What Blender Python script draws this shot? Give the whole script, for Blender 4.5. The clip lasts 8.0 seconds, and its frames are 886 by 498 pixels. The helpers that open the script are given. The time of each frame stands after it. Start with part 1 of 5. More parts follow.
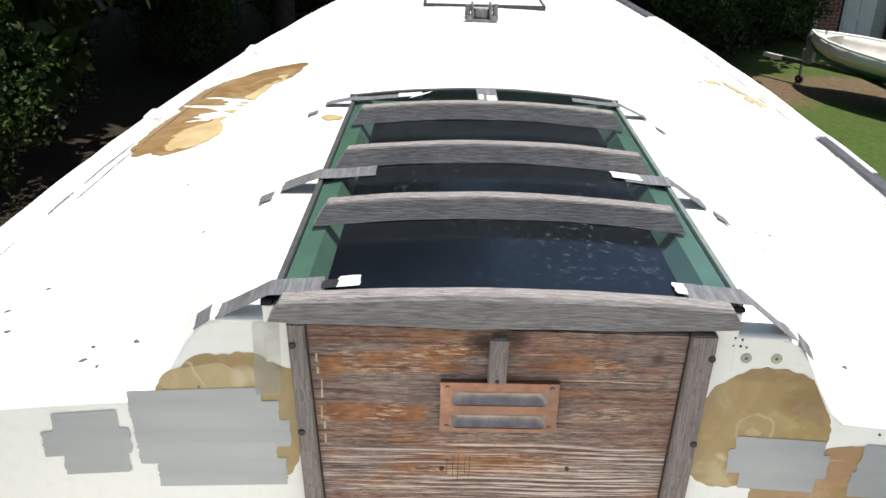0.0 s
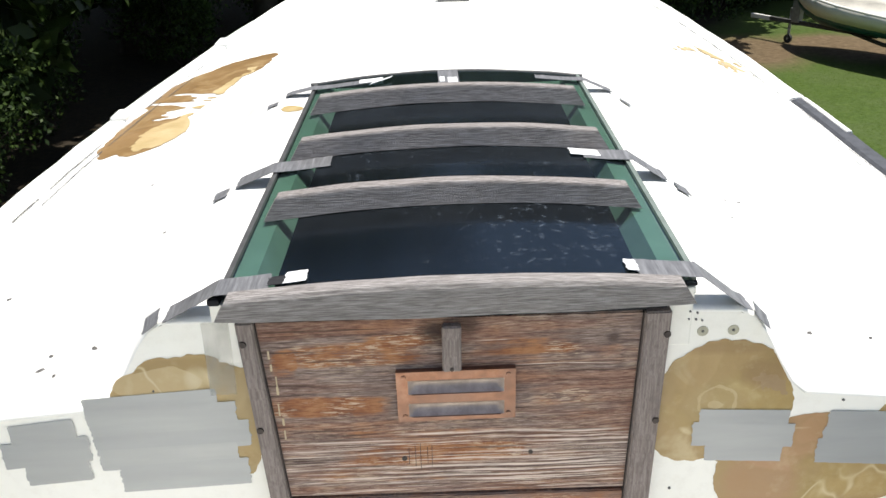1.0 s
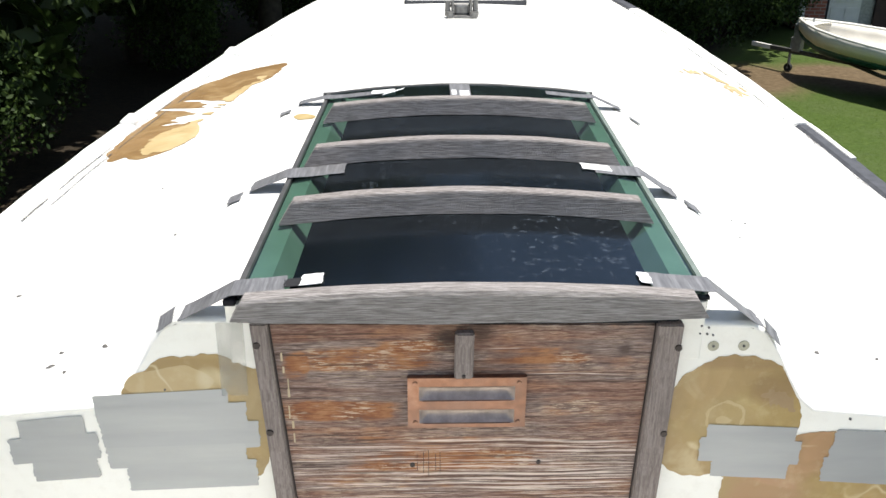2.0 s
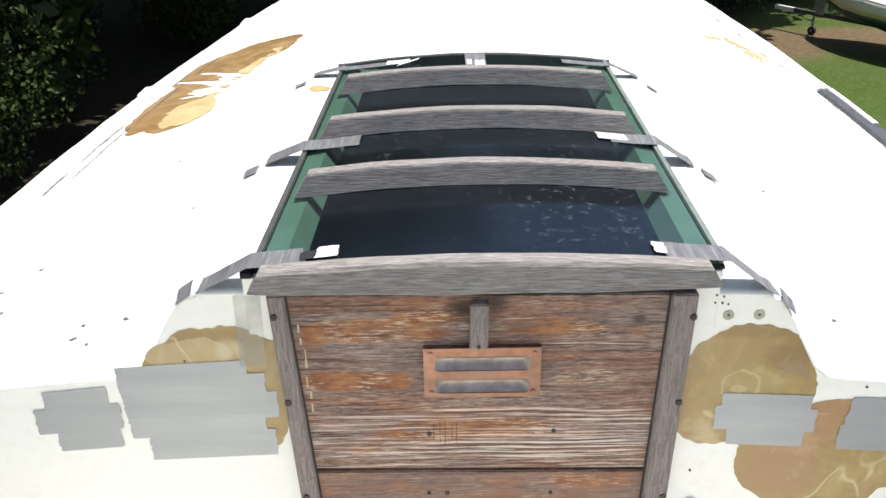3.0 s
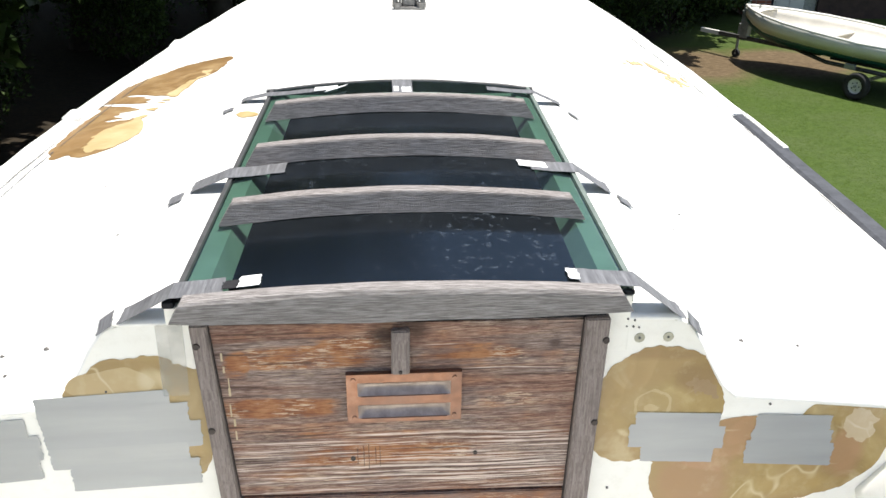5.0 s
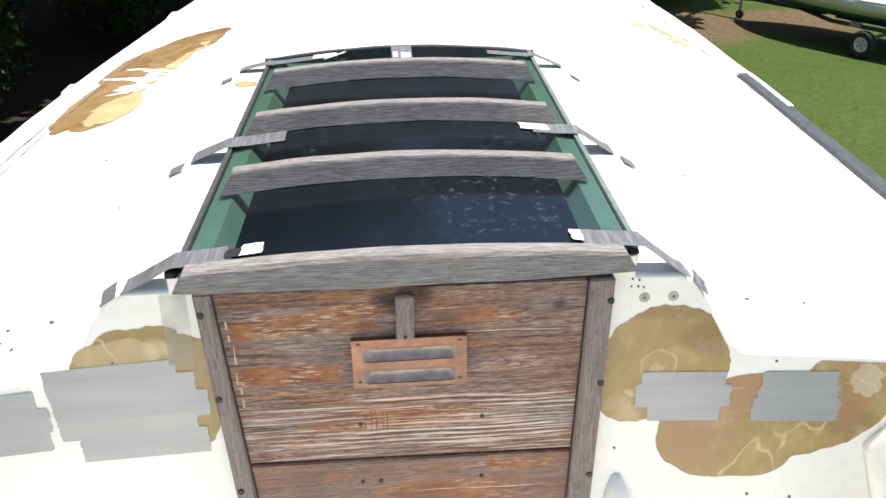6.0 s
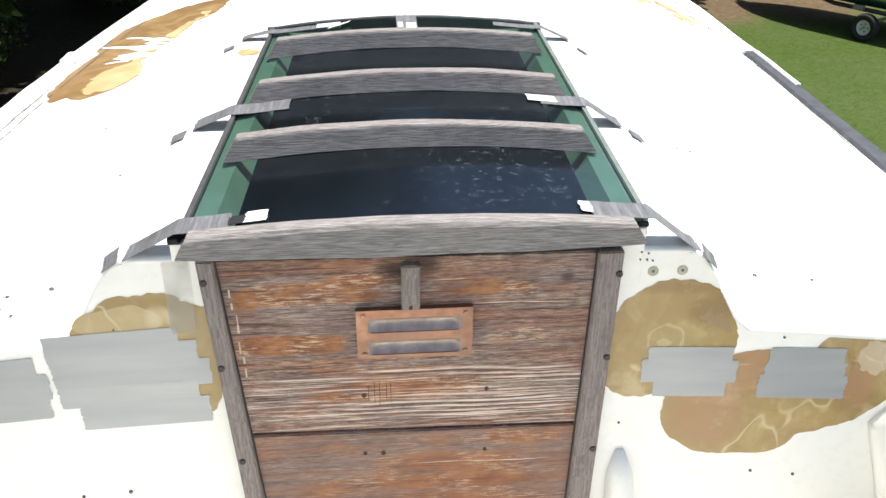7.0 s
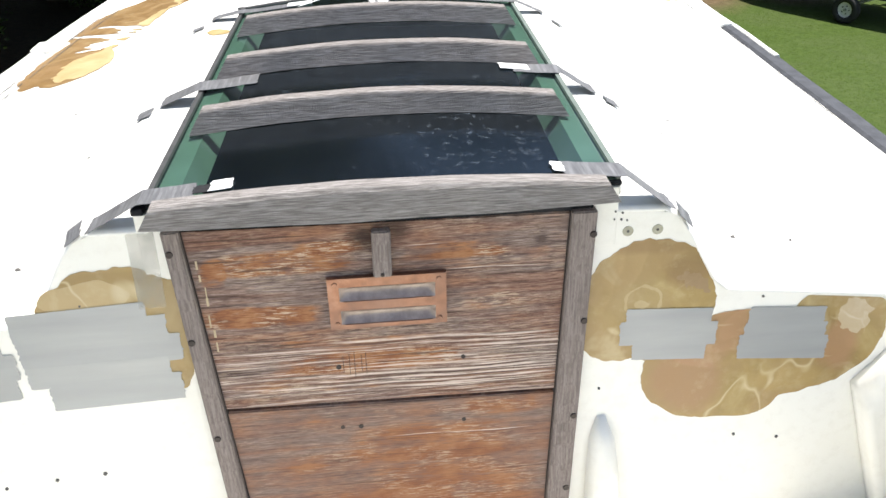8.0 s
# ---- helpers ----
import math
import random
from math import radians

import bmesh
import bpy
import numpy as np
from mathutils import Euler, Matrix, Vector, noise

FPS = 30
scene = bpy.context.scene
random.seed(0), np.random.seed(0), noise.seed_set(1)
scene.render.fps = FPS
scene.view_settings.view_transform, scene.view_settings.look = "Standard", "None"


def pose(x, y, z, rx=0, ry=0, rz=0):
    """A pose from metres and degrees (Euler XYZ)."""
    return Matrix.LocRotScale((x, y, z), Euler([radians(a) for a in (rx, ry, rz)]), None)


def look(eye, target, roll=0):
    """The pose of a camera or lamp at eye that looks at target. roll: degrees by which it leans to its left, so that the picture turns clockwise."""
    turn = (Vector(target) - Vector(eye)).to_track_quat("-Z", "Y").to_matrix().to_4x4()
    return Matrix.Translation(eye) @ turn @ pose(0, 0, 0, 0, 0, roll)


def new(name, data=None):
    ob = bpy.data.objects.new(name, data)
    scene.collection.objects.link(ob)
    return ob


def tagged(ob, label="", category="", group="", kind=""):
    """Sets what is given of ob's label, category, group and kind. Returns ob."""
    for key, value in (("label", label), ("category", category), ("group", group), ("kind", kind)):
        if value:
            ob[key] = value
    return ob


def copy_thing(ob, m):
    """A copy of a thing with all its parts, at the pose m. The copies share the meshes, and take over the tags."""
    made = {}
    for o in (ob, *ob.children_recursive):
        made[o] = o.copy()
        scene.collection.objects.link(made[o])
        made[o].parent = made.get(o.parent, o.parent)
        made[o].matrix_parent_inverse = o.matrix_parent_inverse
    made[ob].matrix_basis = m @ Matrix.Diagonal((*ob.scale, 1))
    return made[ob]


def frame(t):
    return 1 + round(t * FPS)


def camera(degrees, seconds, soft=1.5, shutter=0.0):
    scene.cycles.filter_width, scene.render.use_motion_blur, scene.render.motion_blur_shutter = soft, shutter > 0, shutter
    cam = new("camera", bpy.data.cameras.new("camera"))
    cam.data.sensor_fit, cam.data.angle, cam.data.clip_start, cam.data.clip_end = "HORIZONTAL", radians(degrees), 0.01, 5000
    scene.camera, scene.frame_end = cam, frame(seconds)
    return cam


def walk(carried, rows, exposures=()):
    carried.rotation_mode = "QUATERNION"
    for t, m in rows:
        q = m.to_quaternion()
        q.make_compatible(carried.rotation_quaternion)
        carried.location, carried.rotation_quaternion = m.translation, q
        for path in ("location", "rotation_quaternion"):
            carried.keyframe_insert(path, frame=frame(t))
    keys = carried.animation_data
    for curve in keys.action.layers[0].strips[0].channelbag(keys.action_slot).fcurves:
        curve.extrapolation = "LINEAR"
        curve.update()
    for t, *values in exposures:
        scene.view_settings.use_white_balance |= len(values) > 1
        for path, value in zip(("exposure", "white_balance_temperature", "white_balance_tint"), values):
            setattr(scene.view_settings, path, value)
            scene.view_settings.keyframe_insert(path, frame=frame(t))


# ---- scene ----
EXPOSURES = [(0, 0.43), (1.5, 0.53), (3, 0.61), (4.5, 0.67), (6.2, 0.70), (8, 0.76)]
cam = camera(54.6, 8.0)
PATH = [
    (0, (-0.109, -1.082, 0.748), (-0.078, 0.735, -0.087), 1.6),
    (0.5, (-0.076, -1.069, 0.738), (-0.026, 0.74, -0.113), 0.9),
    (1, (-0.028, -1.064, 0.751), (-0.002, 0.734, -0.125), -1.8),
    (1.5, (-0.026, -1.056, 0.759), (0.016, 0.735, -0.13), -0.9),
    (1.7, (-0.054, -1.074, 0.74), (0.004, 0.741, -0.098), 0.1),
    (2.8, (-0.062, -1.082, 0.751), (-0.073, 0.714, -0.128), -0.9),
    (3, (-0.051, -1.082, 0.746), (-0.059, 0.703, -0.156), -1.0),
    (3.5, (-0.029, -1.073, 0.75), (-0.019, 0.698, -0.18), -0.9),
    (4, (-0.025, -1.07, 0.75), (0.046, 0.689, -0.201), 0.3),
    (4.5, (-0.035, -1.095, 0.771), (0.071, 0.705, -0.094), 0.7),
    (4.7, (-0.032, -1.102, 0.777), (0.097, 0.699, -0.082), 0.8),
    (5.8, (-0.013, -1.108, 0.767), (0.118, 0.663, -0.152), -0.0),
    (6, (-0.02, -1.104, 0.764), (0.1, 0.663, -0.165), -0.9),
    (6.5, (-0.034, -1.095, 0.753), (0.093, 0.658, -0.201), -0.2),
    (7, (-0.035, -1.093, 0.743), (0.091, 0.65, -0.228), -0.0),
    (7.5, (-0.03, -1.093, 0.731), (0.094, 0.645, -0.251), -0.0),
    (8, (-0.007, -1.099, 0.691), (0.14, 0.639, -0.288), -1.3),
]
walk(cam, [(t, look(eye, target, roll)) for t, eye, target, roll in PATH], EXPOSURES)

# ---- daylight: a high summer sun, a little ahead and to starboard ----
GROUND = -2.9
SUN_TO = Vector((0.20, 0.07, 1.0)).normalized()
world = bpy.data.worlds.new("sky")
scene.world = world
world.use_nodes = True
wn = world.node_tree
wn.nodes.clear()
sky = wn.nodes.new("ShaderNodeTexSky")
sky.sky_type, sky.sun_disc = "NISHITA", False
sky.sun_elevation = math.asin(SUN_TO.z)
sky.sun_rotation = math.atan2(SUN_TO.x, SUN_TO.y)
wbg = wn.nodes.new("ShaderNodeBackground")
wbg.inputs["Strength"].default_value = 0.12
wout = wn.nodes.new("ShaderNodeOutputWorld")
haze = wn.nodes.new("ShaderNodeMix")
haze.data_type = "RGBA"
haze.inputs["Factor"].default_value = 0.22
grey = wn.nodes.new("ShaderNodeRGBToBW")
wn.links.new(sky.outputs[0], grey.inputs[0])
wn.links.new(sky.outputs[0], haze.inputs[6])
wn.links.new(grey.outputs[0], haze.inputs[7])
wn.links.new(haze.outputs[2], wbg.inputs[0])
wn.links.new(wbg.outputs[0], wout.inputs[0])
sun_data = bpy.data.lights.new("sun", "SUN")
sun_data.energy, sun_data.angle, sun_data.color = 5.0, radians(0.5), (1.0, 0.96, 0.89)
sun = new("sun", sun_data)
sun.matrix_world = look(SUN_TO * 30, (0, 0, 0))


# ---- materials ----
class Mat:
    """A node material with short calls."""

    def __init__(self, name):
        self.m = bpy.data.materials.new(name)
        self.m.use_nodes = True
        self.t = self.m.node_tree
        self.t.nodes.clear()
        self.out = self.t.nodes.new("ShaderNodeOutputMaterial")
        self.co = self.t.nodes.new("ShaderNodeTexCoord").outputs["Object"]

    def put(self, socket, v):
        if isinstance(v, bpy.types.NodeSocket):
            self.t.links.new(v, socket)
        elif isinstance(v, (tuple, list)) and len(v) == 3 and socket.type == "RGBA":
            socket.default_value = (*v, 1)
        else:
            socket.default_value = v

    def mapped(self, scale=(1, 1, 1), rot=(0, 0, 0), at=(0, 0, 0), co=None):
        n = self.t.nodes.new("ShaderNodeMapping")
        self.put(n.inputs["Vector"], co or self.co)
        n.inputs["Scale"].default_value, n.inputs["Rotation"].default_value, n.inputs["Location"].default_value = scale, rot, at
        return n.outputs[0]

    def noise(self, scale, detail=4, rough=0.55, co=None, distort=0.0):
        n = self.t.nodes.new("ShaderNodeTexNoise")
        self.put(n.inputs["Vector"], co or self.co)
        n.inputs["Scale"].default_value, n.inputs["Detail"].default_value = scale, detail
        n.inputs["Roughness"].default_value, n.inputs["Distortion"].default_value = rough, distort
        return n.outputs[0]

    def voronoi(self, scale, co=None, feature="F1"):
        n = self.t.nodes.new("ShaderNodeTexVoronoi")
        n.feature = feature
        self.put(n.inputs["Vector"], co or self.co)
        n.inputs["Scale"].default_value = scale
        return n.outputs[0]

    def ramp(self, fac, *stops):
        n = self.t.nodes.new("ShaderNodeValToRGB")
        self.put(n.inputs[0], fac)
        e = n.color_ramp.elements
        while len(e) < len(stops):
            e.new(0.5)
        for el, (p, c) in zip(e, stops):
            el.position, el.color = p, (*c, 1) if isinstance(c, tuple) else (c, c, c, 1)
        return n.outputs[0]

    def mix(self, fac, a, b, mode="MIX"):
        n = self.t.nodes.new("ShaderNodeMix")
        n.data_type, n.blend_type = "RGBA", mode
        self.put(n.inputs["Factor"], fac)
        self.put(n.inputs[6], a)
        self.put(n.inputs[7], b)
        return n.outputs[2]

    def math(self, op, a, b=0.0):
        n = self.t.nodes.new("ShaderNodeMath")
        n.operation = op
        self.put(n.inputs[0], a)
        self.put(n.inputs[1], b)
        return n.outputs[0]

    def random(self):
        return self.t.nodes.new("ShaderNodeObjectInfo").outputs["Random"]

    def island(self):
        return self.t.nodes.new("ShaderNodeNewGeometry").outputs["Random Per Island"]

    def bump(self, height, strength=0.3, distance=0.01):
        n = self.t.nodes.new("ShaderNodeBump")
        n.inputs["Strength"].default_value, n.inputs["Distance"].default_value = strength, distance
        self.put(n.inputs["Height"], height)
        return n.outputs[0]

    def surface(self, color, rough=0.6, metal=0.0, bump=None, spec=0.5, **more):
        n = self.t.nodes.new("ShaderNodeBsdfPrincipled")
        self.put(n.inputs["Base Color"], color)
        self.put(n.inputs["Roughness"], rough)
        self.put(n.inputs["Metallic"], metal)
        self.put(n.inputs["Specular IOR Level"], spec)
        if bump is not None:
            self.put(n.inputs["Normal"], bump)
        self.t.links.new(n.outputs[0], self.out.inputs[0])
        return self.m


def gelcoat(name, base, worn):
    a = Mat(name)
    stain = a.ramp(a.noise(3.5, 6, 0.65), (0.42, 0.0), (0.75, 1.0))
    fine = a.ramp(a.noise(45, 5, 0.7), (0.5, 0.0), (0.78, 1.0))
    c = a.mix(a.math("MULTIPLY", stain, 0.55), base, worn)
    c = a.mix(a.math("MULTIPLY", fine, 0.18), c, (0.55, 0.50, 0.40))
    return a.surface(c, a.ramp(a.noise(20), (0.3, 0.30), (0.7, 0.55)), bump=a.bump(a.noise(140, 3), 0.12, 0.002))


M_DECK = gelcoat("deck_paint", (0.82, 0.82, 0.79), (0.78, 0.76, 0.69))
M_BULK = gelcoat("cream_gelcoat", (0.87, 0.855, 0.79), (0.83, 0.80, 0.70))


def laminate(name, dark, mid, pale, milky, warm=(0.40, 0.25, 0.13), areas=()):
    """Ground-back polyester laminate: translucent brown with paler rings and chalky scrapes."""
    a = Mat(name)
    n = a.noise(7, 5, 0.6, distort=1.4)
    c = a.ramp(n, (0.32, dark), (0.50, mid), (0.66, pale))
    c = a.mix(a.ramp(a.noise(4.5, 4, 0.6, distort=0.6), (0.47, 0.0), (0.60, 0.75)), c, warm)
    c = a.mix(a.ramp(a.noise(9.0, 4, 0.6, distort=0.8), (0.58, 0.0), (0.70, 0.55)), c, milky)
    if areas:
        sep = a.t.nodes.new("ShaderNodeSeparateXYZ")
        a.t.links.new(a.co, sep.inputs[0])
        wob = a.math("MULTIPLY", a.math("SUBTRACT", a.noise(11, 4, 0.6), 0.5), 1.1)
    for ax, az, rx, rz, much, tint in areas:
        dx = a.math("DIVIDE", a.math("SUBTRACT", sep.outputs[0], ax), rx)
        dz = a.math("DIVIDE", a.math("SUBTRACT", sep.outputs[2], az), rz)
        d = a.math("ADD", a.math("SQRT", a.math("ADD", a.math("MULTIPLY", dx, dx), a.math("MULTIPLY", dz, dz))), wob)
        c = a.mix(a.ramp(d, (0.55, much), (1.0, 0.0)), c, tint)
    depth = a.noise(3.6, 3, 0.45, distort=0.5)
    layer = a.ramp(depth, (0.36, 0.0), (0.375, 0.8), (0.44, 0.25), (0.455, 0.9), (0.53, 0.0), (0.545, 0.7), (0.62, 0.2), (0.635, 1.0))
    c = a.mix(a.math("MULTIPLY", layer, 0.32), c, dark)
    ridge = a.ramp(a.noise(4.2, 3, 0.5, distort=1.2), (0.487, 0.0), (0.50, 1.0), (0.513, 0.0))
    part_of = a.ramp(a.noise(6.0, 2), (0.50, 0.0), (0.60, 1.0))
    c = a.mix(a.math("MULTIPLY", a.math("MULTIPLY", ridge, part_of), 0.8), c, milky)
    c = a.mix(a.math("MULTIPLY", a.ramp(a.noise(26, 5, 0.7), (0.55, 0.0), (0.8, 1.0)), 0.35), c, milky)
    return a.surface(c, a.ramp(n, (0.3, 0.35), (0.7, 0.6)), bump=a.bump(a.noise(60, 5), 0.25, 0.003))


M_LAM = laminate("bare_laminate", (0.25, 0.165, 0.050), (0.36, 0.25, 0.085), (0.44, 0.33, 0.14), (0.60, 0.50, 0.30), (0.40, 0.27, 0.12),
                 ((0.50, -0.215, 0.075, 0.095, 0.9, (0.41, 0.235, 0.125)), (0.555, -0.12, 0.05, 0.07, 0.85, (0.40, 0.225, 0.115)), (0.755, -0.165, 0.045, 0.07, 0.85, (0.40, 0.22, 0.115)),
                  (0.475, -0.01, 0.05, 0.04, 0.7, (0.25, 0.15, 0.065)), (0.43, 0.045, 0.09, 0.018, 0.6, (0.27, 0.165, 0.07)), (0.67, -0.235, 0.10, 0.03, 0.6, (0.44, 0.31, 0.11)),
                  (0.40, -0.06, 0.055, 0.05, 0.5, (0.41, 0.31, 0.14)), (-0.33, -0.02, 0.03, 0.09, 0.7, (0.40, 0.30, 0.15)), (-0.39, 0.045, 0.12, 0.02, 0.6, (0.30, 0.20, 0.075))))
M_SCRAPE = laminate("scraped_primer", (0.17, 0.098, 0.035), (0.225, 0.135, 0.050), (0.29, 0.195, 0.085), (0.36, 0.27, 0.14), (0.25, 0.15, 0.06))
M_PRIMER = laminate("pale_filler", (0.31, 0.22, 0.085), (0.37, 0.275, 0.115), (0.43, 0.335, 0.165), (0.52, 0.46, 0.30), (0.36, 0.26, 0.11))
M_FILL = laminate("thin_filler", (0.41, 0.305, 0.145), (0.455, 0.345, 0.175), (0.50, 0.40, 0.225), (0.58, 0.50, 0.32), (0.46, 0.34, 0.17))

M_SMUDGE = laminate("resin_smudge", (0.27, 0.175, 0.080), (0.31, 0.21, 0.105), (0.36, 0.26, 0.14), (0.42, 0.33, 0.20), (0.31, 0.21, 0.11))
M_PALE = laminate("chalky_remnant", (0.46, 0.36, 0.21), (0.51, 0.41, 0.26), (0.56, 0.47, 0.32), (0.64, 0.57, 0.44), (0.50, 0.39, 0.25))


def duct_tape():
    a = Mat("duct_tape")
    weave = a.noise(1.0, 2, co=a.mapped((900, 900, 260)))
    folds = a.noise(1.0, 4, 0.6, co=a.mapped((4, 4, 30)))
    c = a.ramp(folds, (0.3, (0.325, 0.335, 0.335)), (0.55, (0.355, 0.365, 0.365)), (0.75, (0.385, 0.395, 0.39)))
    c = a.mix(a.math("MULTIPLY", a.random(), 0.22), c, (0.25, 0.27, 0.29))
    h = a.math("ADD", a.math("MULTIPLY", weave, 0.12), folds)
    return a.surface(c, 0.42, 0.25, a.bump(h, 0.14, 0.003))


def old_tape():
    a = Mat("weathered_tape")
    streak = a.noise(1.0, 4, 0.7, co=a.mapped((180, 14, 40)))
    c = a.ramp(streak, (0.3, (0.10, 0.10, 0.107)), (0.52, (0.165, 0.166, 0.172)), (0.70, (0.25, 0.25, 0.26)))
    return a.surface(c, 0.5, 0.2, a.bump(streak, 0.3, 0.003))


M_TAPE, M_TAPE_OLD = duct_tape(), old_tape()


def plain(name, c, rough=0.6, metal=0.0, vary=0.25, scale=18, spec=0.5):
    a = Mat(name)
    n = a.noise(scale, 5, 0.65)
    d = tuple(v * (1 - vary) for v in c)
    e = tuple(min(1, v * (1 + vary)) for v in c)
    return a.surface(a.ramp(n, (0.3, d), (0.7, e)), rough, metal, a.bump(a.noise(scale * 6), 0.15, 0.003), spec)


M_TAPE_WHITE = plain("white_tape", (0.75, 0.76, 0.75), 0.45, vary=0.08)


def clear_tape():
    a = Mat("cloudy_clear_tape")
    film = a.t.nodes.new("ShaderNodeBsdfPrincipled")
    film.inputs["Base Color"].default_value = (0.46, 0.45, 0.40, 1)
    film.inputs["Roughness"].default_value = 0.35
    clear = a.t.nodes.new("ShaderNodeBsdfTransparent")
    both = a.t.nodes.new("ShaderNodeMixShader")
    a.put(both.inputs[0], a.ramp(a.noise(30, 4), (0.3, 0.10), (0.7, 0.26)))
    a.t.links.new(clear.outputs[0], both.inputs[1])
    a.t.links.new(film.outputs[0], both.inputs[2])
    a.t.links.new(both.outputs[0], a.out.inputs[0])
    return a.m


M_CLEAR_TAPE = clear_tape()


def grey_teak(name, dark, mid, pale, grain=(5, 160, 160)):
    """Silvered, weathered teak with raised grain along x."""
    a = Mat(name)
    warp = a.noise(2.2, 3, co=a.mapped((1, 3, 6)))
    v = a.t.nodes.new("ShaderNodeVectorMath")
    v.operation = "MULTIPLY_ADD"
    a.t.links.new(warp, v.inputs[0])
    v.inputs[1].default_value = (0.0, 0.03, 0.04)
    a.t.links.new(a.co, v.inputs[2])
    g = a.noise(1.0, 6, 0.7, co=a.mapped(grain, co=v.outputs[0]))
    big = a.noise(1.0, 3, 0.6, co=a.mapped((3, 14, 22)))
    c = a.ramp(g, (0.38, dark), (0.50, mid), (0.62, pale))
    c = a.mix(a.math("MULTIPLY", big, 0.35), c, mid)
    return a.surface(c, 0.8, 0, a.bump(g, 0.7, 0.004), spec=0.25)


M_TEAK = grey_teak("silvered_teak", (0.140, 0.127, 0.119), (0.258, 0.238, 0.226), (0.40, 0.375, 0.36), (26, 520, 520))
M_SLAT = grey_teak("weathered_slat_teak", (0.125, 0.112, 0.105), (0.238, 0.216, 0.204), (0.37, 0.345, 0.33), (26, 520, 520))
M_TRIM = grey_teak("silvered_teak_upright", (0.165, 0.134, 0.119), (0.248, 0.207, 0.187), (0.325, 0.278, 0.254), (300, 300, 14))


def drop_board_wood(name, shift, keep, stains=(), varnish=(), ridges=(), soft=0.0):
    """Teak with the last of its varnish: grey weathered grain, orange islands, pale flakes and raised ridges."""
    a = Mat(name)
    co = a.mapped((1, 1, 1), at=shift)
    warp = a.noise(1.6, 3, co=a.mapped((1.2, 1, 5), co=co))
    v = a.t.nodes.new("ShaderNodeVectorMath")
    v.operation = "MULTIPLY_ADD"
    a.t.links.new(warp, v.inputs[0])
    v.inputs[1].default_value = (0.0, 0.0, 0.020)
    a.t.links.new(co, v.inputs[2])
    w = v.outputs[0]
    sep = a.t.nodes.new("ShaderNodeSeparateXYZ")
    a.t.links.new(a.co, sep.inputs[0])
    fine = a.noise(1.0, 5, 0.72, co=a.mapped((40, 1, 560), co=w))
    line = a.noise(1.0, 4, 0.65, co=a.mapped((6, 1, 150), co=w))
    band = a.noise(1.0, 3, 0.55, co=a.mapped((2.2, 1, 30), co=w))
    blotch = a.noise(1.0, 4, 0.6, co=a.mapped((13, 1, 26), co=co))
    grain = a.math("ADD", a.math("MULTIPLY", fine, 0.62), a.math("MULTIPLY", line, 0.38))
    silver = a.ramp(grain, (0.40, (0.078, 0.051, 0.042)), (0.50, (0.198, 0.146, 0.125)), (0.60, (0.42, 0.34, 0.30)))
    red = a.ramp(grain, (0.40, (0.086, 0.034, 0.021)), (0.50, (0.208, 0.096, 0.059)), (0.60, (0.42, 0.265, 0.19)))
    silver = a.mix(a.math("MULTIPLY", a.ramp(band, (0.44, 0.0), (0.56, 1.0)), 0.72), silver, red)
    orange = a.ramp(a.math("ADD", a.math("MULTIPLY", fine, 0.45), a.math("MULTIPLY", blotch, 0.55)),
                    (0.40, (0.112, 0.036, 0.015)), (0.48, (0.238, 0.085, 0.028)), (0.58, (0.38, 0.180, 0.076)))
    silver = a.mix(soft, silver, (0.235, 0.160, 0.128))
    orange = a.mix(soft, orange, (0.275, 0.118, 0.058))
    # how much varnish is left: islands with ragged, grain-wise edges
    f = a.math("ADD", a.math("MULTIPLY", blotch, 0.40), a.math("ADD", a.math("MULTIPLY", line, 0.32), a.math("MULTIPLY", band, 0.34)))
    f = a.math("ADD", f, a.math("MULTIPLY", a.math("SUBTRACT", fine, 0.5), 0.30))
    near = 0.0
    for vx, vz, rx, rz, much in varnish:
        dx = a.math("DIVIDE", a.math("SUBTRACT", sep.outputs[0], vx), rx)
        dz = a.math("DIVIDE", a.math("SUBTRACT", sep.outputs[2], vz), rz)
        p4 = a.math("ADD", a.math("POWER", a.math("ABSOLUTE", dx), 4.0), a.math("POWER", a.math("ABSOLUTE", dz), 4.0))
        isle = a.ramp(p4, (0.15, 1.0), (1.0, 0.0))
        near = a.math("MAXIMUM", near, isle)
        f = a.math("ADD", f, a.math("MULTIPLY", isle, much))
    thin = a.math("MULTIPLY", a.ramp(f, (keep - 0.09, 0.0), (keep + 0.02, 1.0)), 0.5)
    mask = a.math("MAXIMUM", thin, a.ramp(f, (keep, 0.0), (keep + 0.05 + 0.12 * soft, 1.0)))
    c = a.mix(mask, silver, orange)
    # chips of pale wood where the varnish has just come off
    flake = a.ramp(a.noise(1.0, 3, 0.7, co=a.mapped((34, 1, 330), co=w)), (0.525, 0.0), (0.56, 1.0))
    where = a.ramp(a.noise(1.0, 3, 0.55, co=a.mapped((9, 1, 26), co=co)), (0.46, 0.0), (0.56, 1.0))
    where = a.math("MULTIPLY", where, a.math("ADD", a.math("MULTIPLY", near, 0.6), 0.4))
    c = a.mix(a.math("MULTIPLY", a.math("MULTIPLY", flake, where), 0.85 * (1 - soft)), c, (0.60, 0.47, 0.34))
    # raised ridges of hard grain, in a pale tone
    drift = a.math("MULTIPLY", a.math("SUBTRACT", a.noise(1.0, 2, 0.5, co=a.mapped((3.5, 1, 8), co=co)), 0.5), 0.022)
    zz = a.math("ADD", sep.outputs[2], drift)
